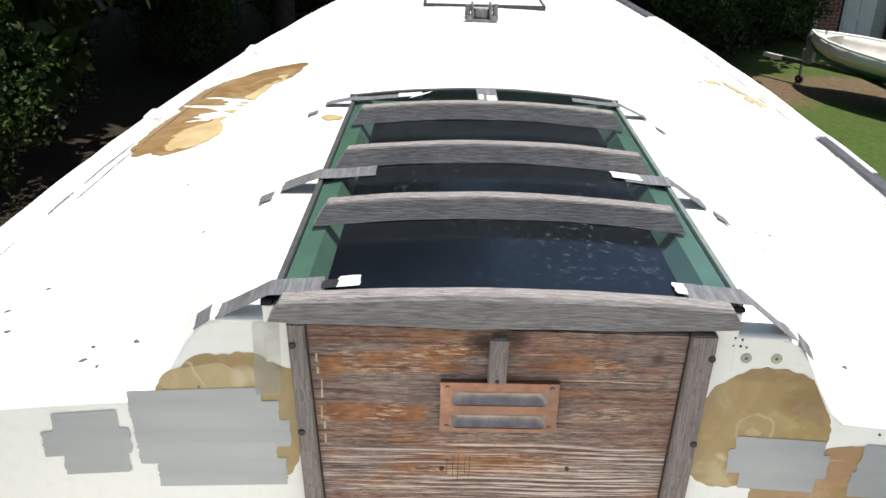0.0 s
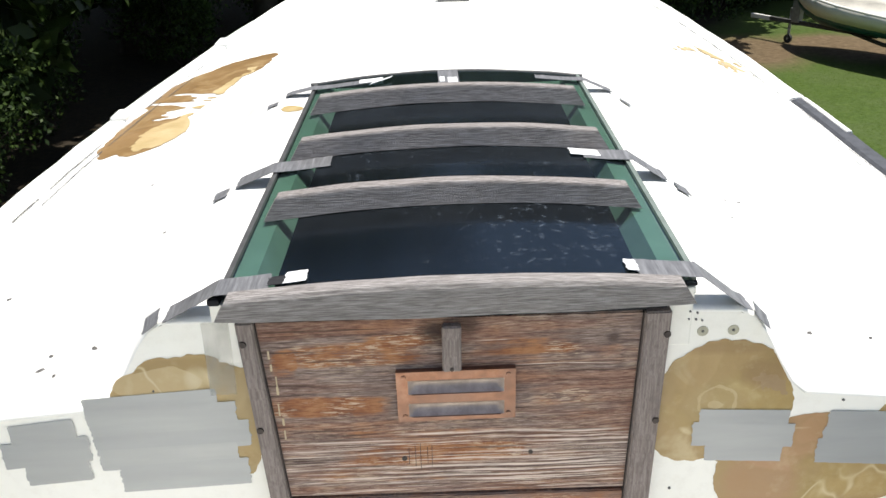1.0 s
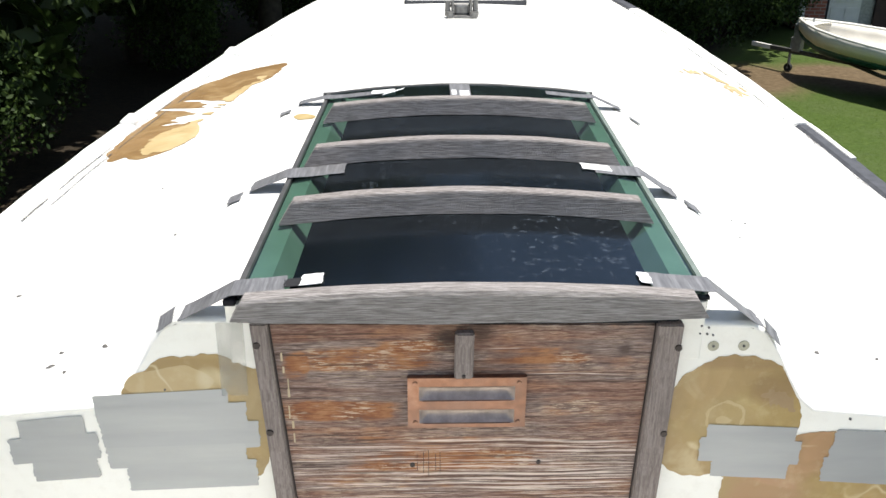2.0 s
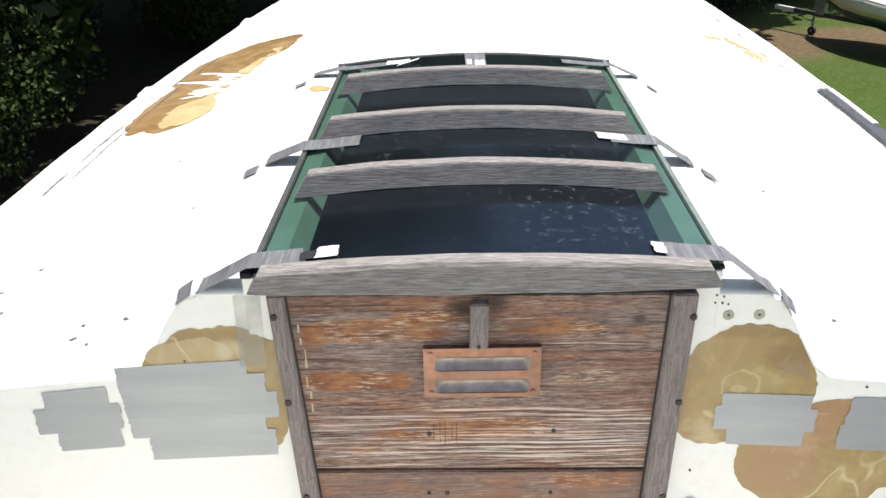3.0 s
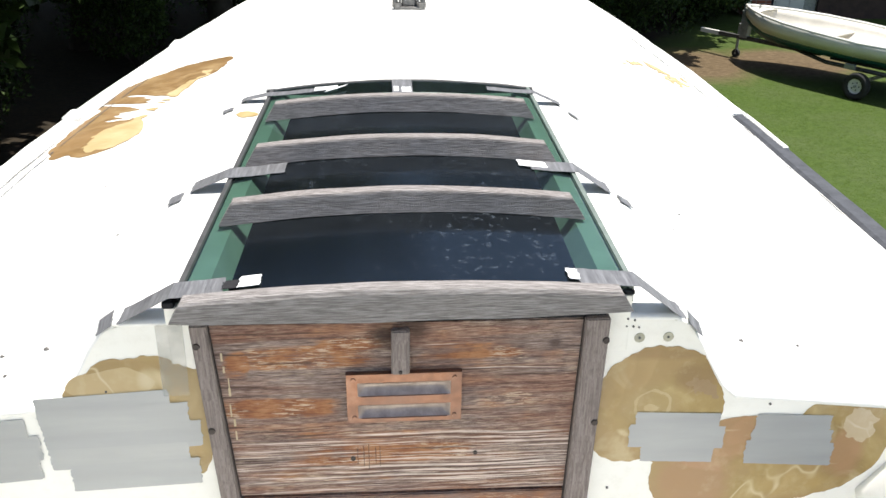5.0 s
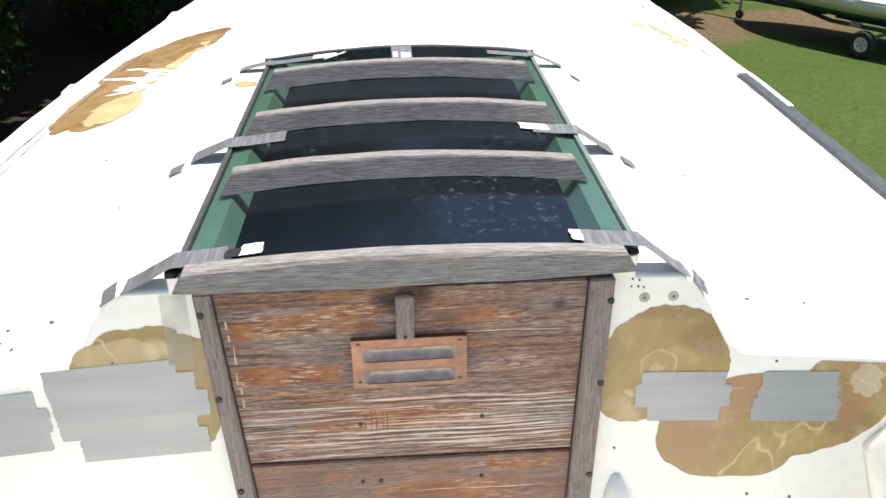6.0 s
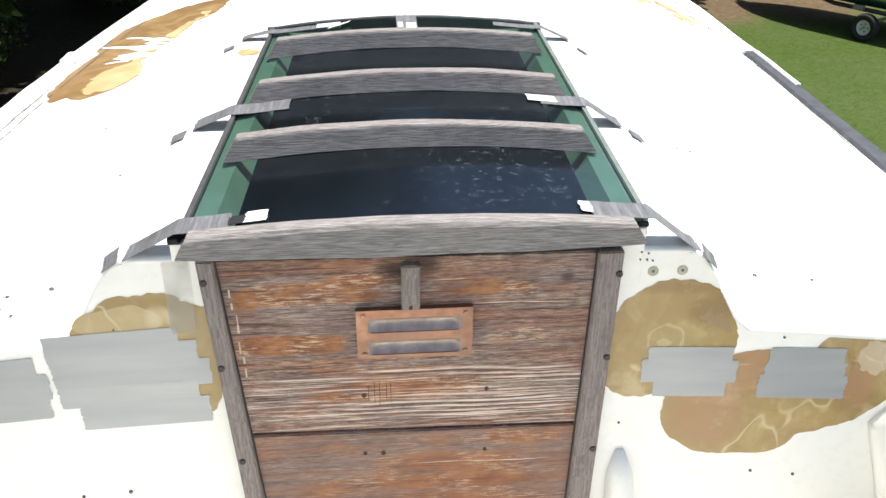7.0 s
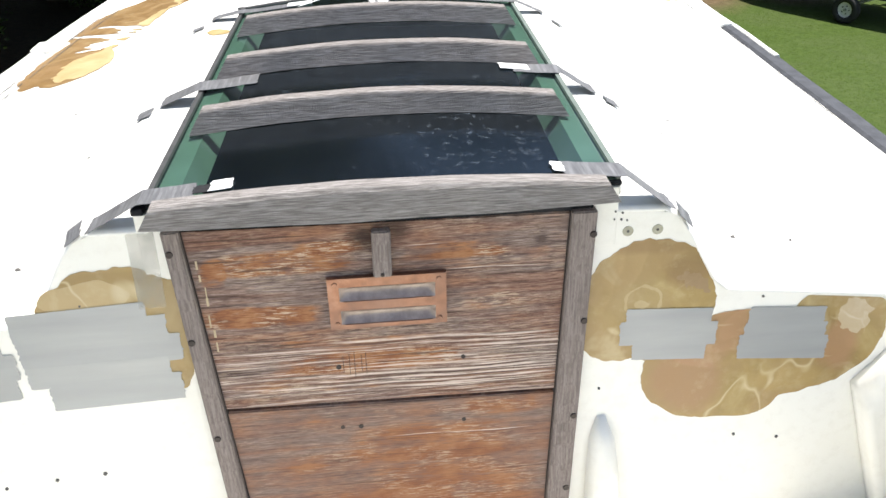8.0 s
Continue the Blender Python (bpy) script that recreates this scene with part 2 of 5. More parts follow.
    broken = a.ramp(a.noise(1.0, 4, 0.75, co=a.mapped((9, 1, 170), co=co)), (0.38, 0.1), (0.52, 1.0))
    for rz, x0, x1, wide in ridges:
        d = a.ramp(a.math("DIVIDE", a.math("ABSOLUTE", a.math("SUBTRACT", zz, rz)), wide), (0.35, 1.0), (1.0, 0.0))
        span = a.math("MULTIPLY", a.ramp(a.math("SUBTRACT", sep.outputs[0], x0), (0.0, 0.0), (0.05, 1.0)), a.ramp(a.math("SUBTRACT", x1, sep.outputs[0]), (0.0, 0.0), (0.05, 1.0)))
        c = a.mix(a.math("MULTIPLY", a.math("MULTIPLY", d, span), a.math("MULTIPLY", broken, 0.9)), c, (0.76, 0.65, 0.56))
        # shade below each ridge, painted as a dark line in the wood colour
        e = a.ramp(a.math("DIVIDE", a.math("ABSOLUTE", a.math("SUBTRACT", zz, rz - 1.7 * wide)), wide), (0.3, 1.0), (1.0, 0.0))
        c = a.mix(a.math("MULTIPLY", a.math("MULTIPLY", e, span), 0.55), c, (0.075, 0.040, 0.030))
    if ridges[1:]:
        low = a.ramp(a.math("DIVIDE", a.math("ABSOLUTE", a.math("ADD", sep.outputs[2], 0.148)), 0.065), (0.75, 1.0), (1.05, 0.0))
        lines = a.ramp(a.noise(1.0, 3, 0.6, co=a.mapped((4, 1, 300), co=w)), (0.535, 0.0), (0.56, 1.0))
        c = a.mix(a.math("MULTIPLY", a.math("MULTIPLY", lines, low), a.math("MULTIPLY", broken, 0.8)), c, (0.70, 0.58, 0.49))
    crack = a.ramp(a.noise(1.0, 4, 0.6, co=a.mapped((4.5, 1, 150), co=w)), (0.37, 1.0), (0.41, 0.0))
    c = a.mix(a.math("MULTIPLY", crack, 0.75 * (1 - soft)), c, (0.060, 0.035, 0.027))
    for sx, sz, r, much in stains:
        n = a.t.nodes.new("ShaderNodeVectorMath")
        n.operation = "DISTANCE"
        a.t.links.new(a.mapped((1, 0, 1.0)), n.inputs[0])
        n.inputs[1].default_value = (sx, 0, sz)
        d = a.math("ADD", n.outputs["Value"], a.math("MULTIPLY", a.math("SUBTRACT", blotch, 0.5), 0.02))
        c = a.mix(a.math("MULTIPLY", a.ramp(a.math("DIVIDE", d, r), (0.35, 1.0), (1.0, 0.0)), much), c, (0.035, 0.022, 0.018))
    return a.surface(c, a.ramp(mask, (0.0, 0.85), (1.0, 0.55)), 0, a.bump(grain, 0.5, 0.003), spec=0.3)


UPPER_STAINS = ((-0.030, 0.100, 0.030, 0.85), (0.022, 0.108, 0.024, 0.7), (0.235, 0.075, 0.014, 0.6))
UPPER_VARNISH = ((-0.145, 0.062, 0.125, 0.024, 0.20), (-0.255, 0.050, 0.022, 0.026, 0.18), (-0.075, 0.085, 0.06, 0.012, 0.18),
                 (-0.190, -0.030, 0.100, 0.021, 0.22), (0.105, 0.066, 0.085, 0.017, 0.15), (0.20, 0.055, 0.05, 0.015, 0.08),
                 (-0.040, -0.125, 0.155, 0.021, 0.19), (-0.08, -0.085, 0.12, 0.008, 0.12), (0.10, -0.125, 0.07, 0.018, 0.10),
                 (-0.12, -0.17, 0.12, 0.010, 0.10), (0.16, -0.02, 0.05, 0.022, 0.06))
UPPER_RIDGES = ((-0.088, -0.10, 0.27, 0.0032), (-0.098, 0.02, 0.27, 0.0020), (-0.106, 0.10, 0.27, 0.0018), (-0.150, -0.16, 0.27, 0.0030), (-0.161, -0.25, 0.25, 0.0018),
                (-0.170, -0.12, 0.27, 0.0026), (-0.180, -0.02, 0.26, 0.0016), (0.078, 0.02, 0.12, 0.0012), (0.030, 0.08, 0.25, 0.0012), (-0.142, 0.10, 0.27, 0.0020))
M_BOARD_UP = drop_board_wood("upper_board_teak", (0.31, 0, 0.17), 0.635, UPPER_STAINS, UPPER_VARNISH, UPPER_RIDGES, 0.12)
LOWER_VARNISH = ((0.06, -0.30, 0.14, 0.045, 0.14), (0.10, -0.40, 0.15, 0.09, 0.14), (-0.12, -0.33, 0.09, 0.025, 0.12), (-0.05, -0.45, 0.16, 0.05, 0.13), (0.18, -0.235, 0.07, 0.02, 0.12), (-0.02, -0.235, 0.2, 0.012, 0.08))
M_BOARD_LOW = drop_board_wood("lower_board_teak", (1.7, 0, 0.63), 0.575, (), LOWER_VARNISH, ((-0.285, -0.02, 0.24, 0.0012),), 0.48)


def copper():
    a = Mat("copper_bronze")
    n = a.noise(30, 5, 0.65)
    b = a.noise(1.0, 4, 0.6, co=a.mapped((9, 60, 60)))
    c = a.ramp(n, (0.3, (0.16, 0.09, 0.065)), (0.50, (0.27, 0.14, 0.09)), (0.72, (0.36, 0.21, 0.15)))
    c = a.mix(a.ramp(a.noise(11, 3, 0.5), (0.42, 0.0), (0.60, 0.7)), c, (0.20, 0.125, 0.098))
    return a.surface(c, a.ramp(b, (0.3, 0.28), (0.7, 0.5)), 0.75, a.bump(n, 0.15, 0.001))


M_COPPER = copper()
M_VENT_BRIGHT = plain("worn_bright_metal", (0.38, 0.31, 0.27), 0.38, 0.45, 0.3, 40)
M_DARK = plain("dark_void", (0.012, 0.012, 0.014), 0.9, vary=0.2)
M_SCREW = plain("dark_screw", (0.035, 0.025, 0.022), 0.5, 0.3, 0.4, 200)
# near black: the dimness inside the cabin is put into the lining's colour
M_CABIN = plain("lining_with_painted_shade", (0.018, 0.018, 0.020), 0.85, vary=0.3, scale=6)
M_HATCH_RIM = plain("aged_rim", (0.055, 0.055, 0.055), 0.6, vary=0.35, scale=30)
M_RIM_PALE = plain("pale_rim", (0.15, 0.18, 0.16), 0.5, vary=0.2, scale=30)
M_FLANGE = plain("pale_flange", (0.41, 0.44, 0.40), 0.5, vary=0.1)
M_RAIL_GREY = plain("oxidised_rail", (0.062, 0.064, 0.072), 0.6, 0.2, 0.35, 25)
M_CHIP = plain("bare_chip", (0.09, 0.085, 0.08), 0.7, vary=0.5, scale=90)
M_CRACK = plain("dry_caulk", (0.10, 0.095, 0.09), 0.8, vary=0.4, scale=60)
M_METAL = plain("oxidised_aluminium", (0.20, 0.195, 0.185), 0.5, 0.6, 0.4, 40)
M_WASHER = plain("plug_filler", (0.42, 0.40, 0.30), 0.6, vary=0.15, scale=80)


def acrylic():
    """Green-tinted acrylic sheet with dust and water marks."""
    a = Mat("green_acrylic")
    clear = a.t.nodes.new("ShaderNodeBsdfTransparent")
    clear.inputs[0].default_value = (0.36, 0.50, 0.445, 1)
    gloss = a.t.nodes.new("ShaderNodeBsdfGlossy")
    gloss.inputs["Color"].default_value = (0.78, 0.90, 1.0, 1)
    gloss.inputs["Roughness"].default_value = 0.17
    a.put(gloss.inputs["Normal"], a.bump(a.noise(6, 3), 0.05, 0.004))
    fr = a.t.nodes.new("ShaderNodeFresnel")
    fr.inputs[0].default_value = 1.49
    sheet = a.t.nodes.new("ShaderNodeMixShader")
    a.put(sheet.inputs[0], fr.outputs[0])
    a.t.links.new(clear.outputs[0], sheet.inputs[1])
    a.t.links.new(gloss.outputs[0], sheet.inputs[2])
    dust = a.t.nodes.new("ShaderNodeBsdfDiffuse")
    dust.inputs[0].default_value = (0.42, 0.50, 0.60, 1)
    where = a.ramp(a.noise(2.4, 3), (0.44, 0.0), (0.60, 1.0))
    spots = a.ramp(a.noise(64, 5, 0.7), (0.56, 0.0), (0.76, 1.0))
    near = a.t.nodes.new("ShaderNodeVectorMath")
    near.operation = "DISTANCE"
    a.t.links.new(a.mapped((1, 1, 0)), near.inputs[0])
    near.inputs[1].default_value = (0.17, 0.15, 0)
    marks = a.ramp(a.math("ADD", near.outputs["Value"], a.math("MULTIPLY", a.noise(9, 3), 0.12)), (0.12, 1.0), (0.24, 0.0))
    where = a.math("ADD", where, a.math("MULTIPLY", marks, 1.8))
    film = a.math("MULTIPLY", a.noise(5, 4), 0.009)
    f = a.math("ADD", a.math("MULTIPLY", a.math("MULTIPLY", where, spots), 0.085), film)
    both = a.t.nodes.new("ShaderNodeMixShader")
    a.put(both.inputs[0], f)
    a.t.links.new(sheet.outputs[0], both.inputs[1])
    a.t.links.new(dust.outputs[0], both.inputs[2])
    a.t.links.new(both.outputs[0], a.out.inputs[0])
    return a.m


M_ACRYLIC = acrylic()


def lawn():
    a = Mat("lawn_and_woodland_floor")
    blades = a.noise(1.0, 6, 0.75, co=a.mapped((9, 9, 9)))
    tuft = a.noise(1.3, 4, 0.6)
    green = a.ramp(blades, (0.30, (0.036, 0.060, 0.010)), (0.50, (0.048, 0.080, 0.013)), (0.72, (0.066, 0.098, 0.019)))
    green = a.mix(a.ramp(tuft, (0.4, 0.0), (0.7, 0.6)), green, (0.066, 0.088, 0.030))
    dirt = a.ramp(blades, (0.3, (0.065, 0.045, 0.024)), (0.55, (0.115, 0.082, 0.046)), (0.75, (0.17, 0.125, 0.078)))
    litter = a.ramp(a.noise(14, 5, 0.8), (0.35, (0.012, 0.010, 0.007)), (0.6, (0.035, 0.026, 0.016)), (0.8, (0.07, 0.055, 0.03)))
    sep = a.t.nodes.new("ShaderNodeSeparateXYZ")
    a.t.links.new(a.co, sep.inputs[0])
    wob = a.math("MULTIPLY", a.math("SUBTRACT", a.noise(0.55, 5, 0.6), 0.5), 3.2)

    def blob(cx, cy, rx, ry):
        dx = a.math("DIVIDE", a.math("SUBTRACT", sep.outputs[0], cx), rx)
        dy = a.math("DIVIDE", a.math("SUBTRACT", sep.outputs[1], cy), ry)
        r = a.math("SQRT", a.math("ADD", a.math("MULTIPLY", dx, dx), a.math("MULTIPLY", dy, dy)))
        return a.ramp(a.math("ADD", r, a.math("MULTIPLY", wob, 0.28)), (0.55, 1.0), (1.0, 0.0))

    bare = a.math("MAXIMUM", blob(5.7, 13.9, 1.3, 1.7), blob(7.5, 14.0, 1.6, 1.4))
    c = a.mix(bare, green, dirt)
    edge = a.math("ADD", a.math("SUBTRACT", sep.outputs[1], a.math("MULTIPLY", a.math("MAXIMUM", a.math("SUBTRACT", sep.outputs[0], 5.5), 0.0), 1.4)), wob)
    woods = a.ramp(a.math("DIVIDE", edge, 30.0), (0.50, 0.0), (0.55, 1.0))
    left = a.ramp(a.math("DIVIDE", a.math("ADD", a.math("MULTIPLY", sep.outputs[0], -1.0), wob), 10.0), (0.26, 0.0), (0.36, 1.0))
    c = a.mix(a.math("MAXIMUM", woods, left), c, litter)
    return a.surface(c, 0.9, 0, a.bump(blades, 0.25, 0.03), spec=0.2)


M_LAWN = lawn()


def leaf(name, dark, mid, pale, rough=0.38, spec=0.5):
    a = Mat(name)
    c = a.ramp(a.island(), (0.0, dark), (0.55, mid), (1.0, pale))
    n = a.t.nodes.new("ShaderNodeBsdfPrincipled")
    a.put(n.inputs["Base Color"], c)
    n.inputs["Roughness"].default_value, n.inputs["Specular IOR Level"].default_value = rough, spec
    tr = a.t.nodes.new("ShaderNodeBsdfTranslucent")
    a.put(tr.inputs[0], c)
    mx = a.t.nodes.new("ShaderNodeMixShader")
    mx.inputs[0].default_value = 0.28
    a.t.links.new(n.outputs[0], mx.inputs[1])
    a.t.links.new(tr.outputs[0], mx.inputs[2])
    a.t.links.new(mx.outputs[0], a.out.inputs[0])
    return a.m


M_LEAF = leaf("broad_leaves", (0.019, 0.034, 0.011), (0.037, 0.064, 0.018), (0.070, 0.110, 0.030))
M_LEAF_BUSH = leaf("understorey_leaves", (0.014, 0.027, 0.008), (0.030, 0.055, 0.014), (0.070, 0.112, 0.026), 0.55, 0.22)
M_GRASS = leaf("grass_blades", (0.046, 0.074, 0.012), (0.054, 0.084, 0.014), (0.066, 0.094, 0.018), 0.9, 0.05)
M_BARK = plain("bark", (0.032, 0.025, 0.020), 0.9, vary=0.5, scale=9)
M_HULL_WHITE = plain("skiff_white", (0.72, 0.71, 0.66), 0.4, vary=0.08, scale=3)
M_HULL_GREEN = plain("skiff_green_bottom", (0.010, 0.075, 0.062), 0.45, vary=0.25, scale=5)
M_SKIFF_IN = plain("skiff_inside", (0.66, 0.63, 0.56), 0.6, vary=0.12, scale=4)
# steel darkened so its colour holds the shade under the skiff
M_FRAME = plain("shade_darkened_steel", (0.075, 0.075, 0.072), 0.6, 0.3, 0.4, 20)
M_GALV = plain("galvanised_steel", (0.30, 0.31, 0.31), 0.5, 0.6, 0.25, 20)
M_RUBBER = plain("tyre_rubber", (0.018, 0.018, 0.018), 0.8, vary=0.3, scale=30)
M_RIM = plain("white_wheel_rim", (0.62, 0.62, 0.60), 0.45, vary=0.12, scale=20)
M_HOUSE_WHITE = plain("house_white_paint", (0.62, 0.62, 0.58), 0.6, vary=0.08, scale=4)
M_HOUSE_DARK = plain("dark_brown_wall", (0.045, 0.026, 0.020), 0.8, vary=0.4, scale=5)
M_ROOF = plain("asphalt_roof", (0.05, 0.048, 0.045), 0.9, vary=0.4, scale=12)
M_TOPSIDE = plain("topside_paint", (0.60, 0.61, 0.60), 0.4, vary=0.08, scale=2)


def brick_wall():
    a = Mat("red_brick")
    b = a.t.nodes.new("ShaderNodeTexBrick")
    a.put(b.inputs["Vector"], a.mapped((1, 1, 1), (radians(90), 0, 0)))
    b.inputs["Scale"].default_value = 1.0
    b.inputs["Brick Width"].default_value, b.inputs["Row Height"].default_value = 0.22, 0.075
    b.inputs["Mortar Size"].default_value = 0.008
    b.inputs["Color1"].default_value, b.inputs["Color2"].default_value = (0.30, 0.10, 0.06, 1), (0.22, 0.075, 0.05, 1)
    b.inputs["Mortar"].default_value = (0.33, 0.29, 0.26, 1)
    c = a.mix(a.math("MULTIPLY", a.noise(3), 0.4), b.outputs[0], (0.17, 0.065, 0.045))
    return a.surface(c, 0.85, 0, a.bump(b.outputs[1], -0.4, 0.01))


M_BRICK = brick_wall()


# ---- building blocks ----
def mesh(name, verts, faces, mat, smooth=False):
    me = bpy.data.meshes.new(name)
    me.from_pydata([tuple(v) for v in verts], [], faces)
    me.materials.append(mat)
    if smooth:
        me.polygons.foreach_set("use_smooth", [True] * len(me.polygons))
    me.update()
    return me


def part(name, data, mat=None, parent=None, label=""):
    """Links a mesh, or a bmesh with a material, as one object under parent."""
    if isinstance(data, bmesh.types.BMesh):
        me = bpy.data.meshes.new(name)
        bmesh.ops.recalc_face_normals(data, faces=data.faces)
        data.to_mesh(me)
        data.free()
        me.materials.append(mat)
        data = me
    ob = new(name, data)
    ob.parent = parent
    if label:
        ob["label"] = label
    return ob


def thing(name, at=(0, 0, 0), label="", category="", group="", kind=""):
    ob = new(name)
    ob.location = at
    ob.empty_display_size = 0.1
    return tagged(ob, label, category, group, kind)


def box(bm, lo, hi, bevel=0.0, m=None):
    """A box from corner to corner, with rounded edges."""
    c = [(a + b) / 2 for a, b in zip(lo, hi)]
    s = [abs(b - a) for a, b in zip(lo, hi)]
    g = bmesh.ops.create_cube(bm, size=1, matrix=(m or Matrix()) @ Matrix.Translation(c) @ Matrix.Diagonal((*s, 1)))
    if bevel:
        vs = set(g["verts"])
        es = [e for e in bm.edges if e.verts[0] in vs and e.verts[1] in vs]
        bmesh.ops.bevel(bm, geom=es, offset=bevel, segments=2, affect="EDGES", profile=0.6)
    return bm


def boxed(lo, hi, bevel=0.0, m=None):
    return box(bmesh.new(), lo, hi, bevel, m)


def disc(bm, at, r, depth, axis="Y", segs=16, r2=None):
    rot = {"X": Matrix.Rotation(radians(90), 4, "Y"), "Y": Matrix.Rotation(radians(90), 4, "X"), "Z": Matrix()}[axis]
    bmesh.ops.create_cone(bm, cap_ends=True, segments=segs, radius1=r, radius2=r if r2 is None else r2, depth=depth,
                          matrix=Matrix.Translation(at) @ rot)
    return bm


def tube(points, radii, segs=8):
    """A tapered tube along points; gives verts and faces."""
    vs, fs = [], []
    pts = [Vector(p) for p in points]
    for i, p in enumerate(pts):
        d = (pts[min(i + 1, len(pts) - 1)] - pts[max(i - 1, 0)]).normalized()
        u = d.orthogonal().normalized()
        w = d.cross(u)
        for k in range(segs):
            a = 2 * math.pi * k / segs
            vs.append(p + (u * math.cos(a) + w * math.sin(a)) * radii[i])
    for i in range(len(pts) - 1):
        for k in range(segs):
            a, b = i * segs + k, i * segs + (k + 1) % segs
            fs.append((a, b, b + segs, a + segs))
    fs.append(tuple(range(segs))[::-1])
    fs.append(tuple(range((len(pts) - 1) * segs, len(pts) * segs)))
    return vs, fs


def joined(pieces):
    vs, fs = [], []
    for v, f in pieces:
        o = len(vs)
        vs += list(v)
        fs += [tuple(i + o for i in q) for q in f]
    return vs, fs


def smooth01(a, b, x):
    t = min(1, max(0, (x - a) / (b - a)))
    return t * t * (3 - 2 * t)


# ---- the boat: deck, bulkhead, cockpit ----
HATCH_FRONT = 1.16


def axis_x(y):
    return 0.047 + 0.033 * min(max(0.0, y), 1.2) + 0.056 * max(0.0, y - 1.2)


def half_beam(y):
    return 1.168 * max(0.0, 1 - (max(0.0, y - 1.0) / 6.4) ** 2)


def deck_z(x, y):
    """The cambered deck, with the raised turtle round the hatch."""
    u = x - axis_x(y)
    z = -0.008 - 0.075 * u * u - 0.022 * u + 0.004 * noise.noise((x * 2.3, y * 2.3, 0))
    across = x - 0.018 * y
    ease = smooth01(0.05, 0.4, y)
    rise = 1 - smooth01(0.425 - 0.01 * ease, 0.545 + 0.12 * ease, abs(across))
    fade = 1 - smooth01(1.28, 1.62, y)
    top = 0.122 + 0.022 * min(max(0.0, y), 1.3) - 0.02 * (abs(across) - 0.3) - 0.018 * across
    return z + max(0, top - z) * rise * fade


def build_deck():
    us = [-1, -0.95, -0.88, -0.8, -0.7, -0.62, -0.56]
    us += [-0.52 + 0.02 * k for k in range(18)] + [-0.1, 0]
    us = us + [-u for u in us[-2::-1]]
    ys = [0.026, 0.05, 0.1, 0.15] + [0.2 + 0.1 * k for k in range(10)] + [1.16, 1.25, 1.35, 1.45, 1.55, 1.7, 1.9] + [2.2 + 0.34 * k for k in range(16)]
    vs, fs = [], []
    for y in ys:
        wf = half_beam(y) / 1.18
        for u in us:
            x = axis_x(y) + u * 1.18 * wf
            vs.append((x, y, deck_z(x, y)))
    n = len(us)
    for j in range(len(ys) - 1):
        for i in range(n - 1):
            mid = (vs[j * n + i][0] + vs[j * n + i + 1][0]) / 2 - 0.008 - 0.018 * ys[j]
            if abs(mid) < 0.334 and ys[j + 1] <= HATCH_FRONT + 0.001:
                continue
            fs.append((j * n + i, j * n + i + 1, (j + 1) * n + i + 1, (j + 1) * n + i))
    # the rounded turn from the deck down into the bulkhead
    rows = [0]
    for k in range(1, 5):
        a = math.radians(22.5 * k)
        rows.append(len(vs) // n)
        for u in us:
            x = axis_x(0) + u * 1.18
            vs.append((x, 0.026 - 0.009 * math.sin(a), deck_z(x, 0.026) - 0.009 * (1 - math.cos(a))))
    for r0, r1 in zip(rows, rows[1:]):
        for i in range(n - 1):
            if abs(axis_x(0) + 1.18 * (us[i] + us[i + 1]) / 2) < 0.33:
                continue
            fs.append((r1 * n + i, r1 * n + i + 1, r0 * n + i + 1, r0 * n + i))
    ob = new("deck", mesh("deck", vs, fs, M_DECK, True))
    so = ob.modifiers.new("thickness", "SOLIDIFY")
    so.thickness, so.offset = 0.012, -1
    return tagged(ob, "white painted fibreglass coachroof with scraped bare spots", "boat deck", kind="structure")


deck = build_deck()


def build_bulkhead():
    """The aft face of the cabin, on both sides of the companionway."""
    for side in (-1, 1):
        xs = [0.268, 0.318, 0.335, 0.36] + [0.38 + 0.02 * k for k in range(12)] + [0.66, 0.75, 0.85, 0.95, 1.05, 1.15 + 0.03 * side]
        zs = [0.0, 0.04, 0.1, 0.2, 0.35, 0.55, 0.8, 1.1]
        vs, fs = [], []
        for x in xs:
            top = deck_z(side * x, 0.026) - 0.009
            for dz in zs:
                z = top + (-1.05 - top) * dz / 1.1
                vs.append((side * x, 0.017, z))
        m = len(zs)
        for i in range(len(xs) - 1):
            for j in range(m - 1):
                q = (i * m + j, i * m + j + 1, (i + 1) * m + j + 1, (i + 1) * m + j)
                fs.append(q if side > 0 else q[::-1])
        ob = new("bulkhead_starboard" if side > 0 else "bulkhead_port", mesh("bulkhead", vs, fs, M_BULK))
        so = ob.modifiers.new("thickness", "SOLIDIFY")
        so.thickness, so.offset = 0.02, -1
        tagged(ob, "cream gelcoat cabin bulkhead with ground-out repair patches", "bulkhead", kind="structure")


build_bulkhead()


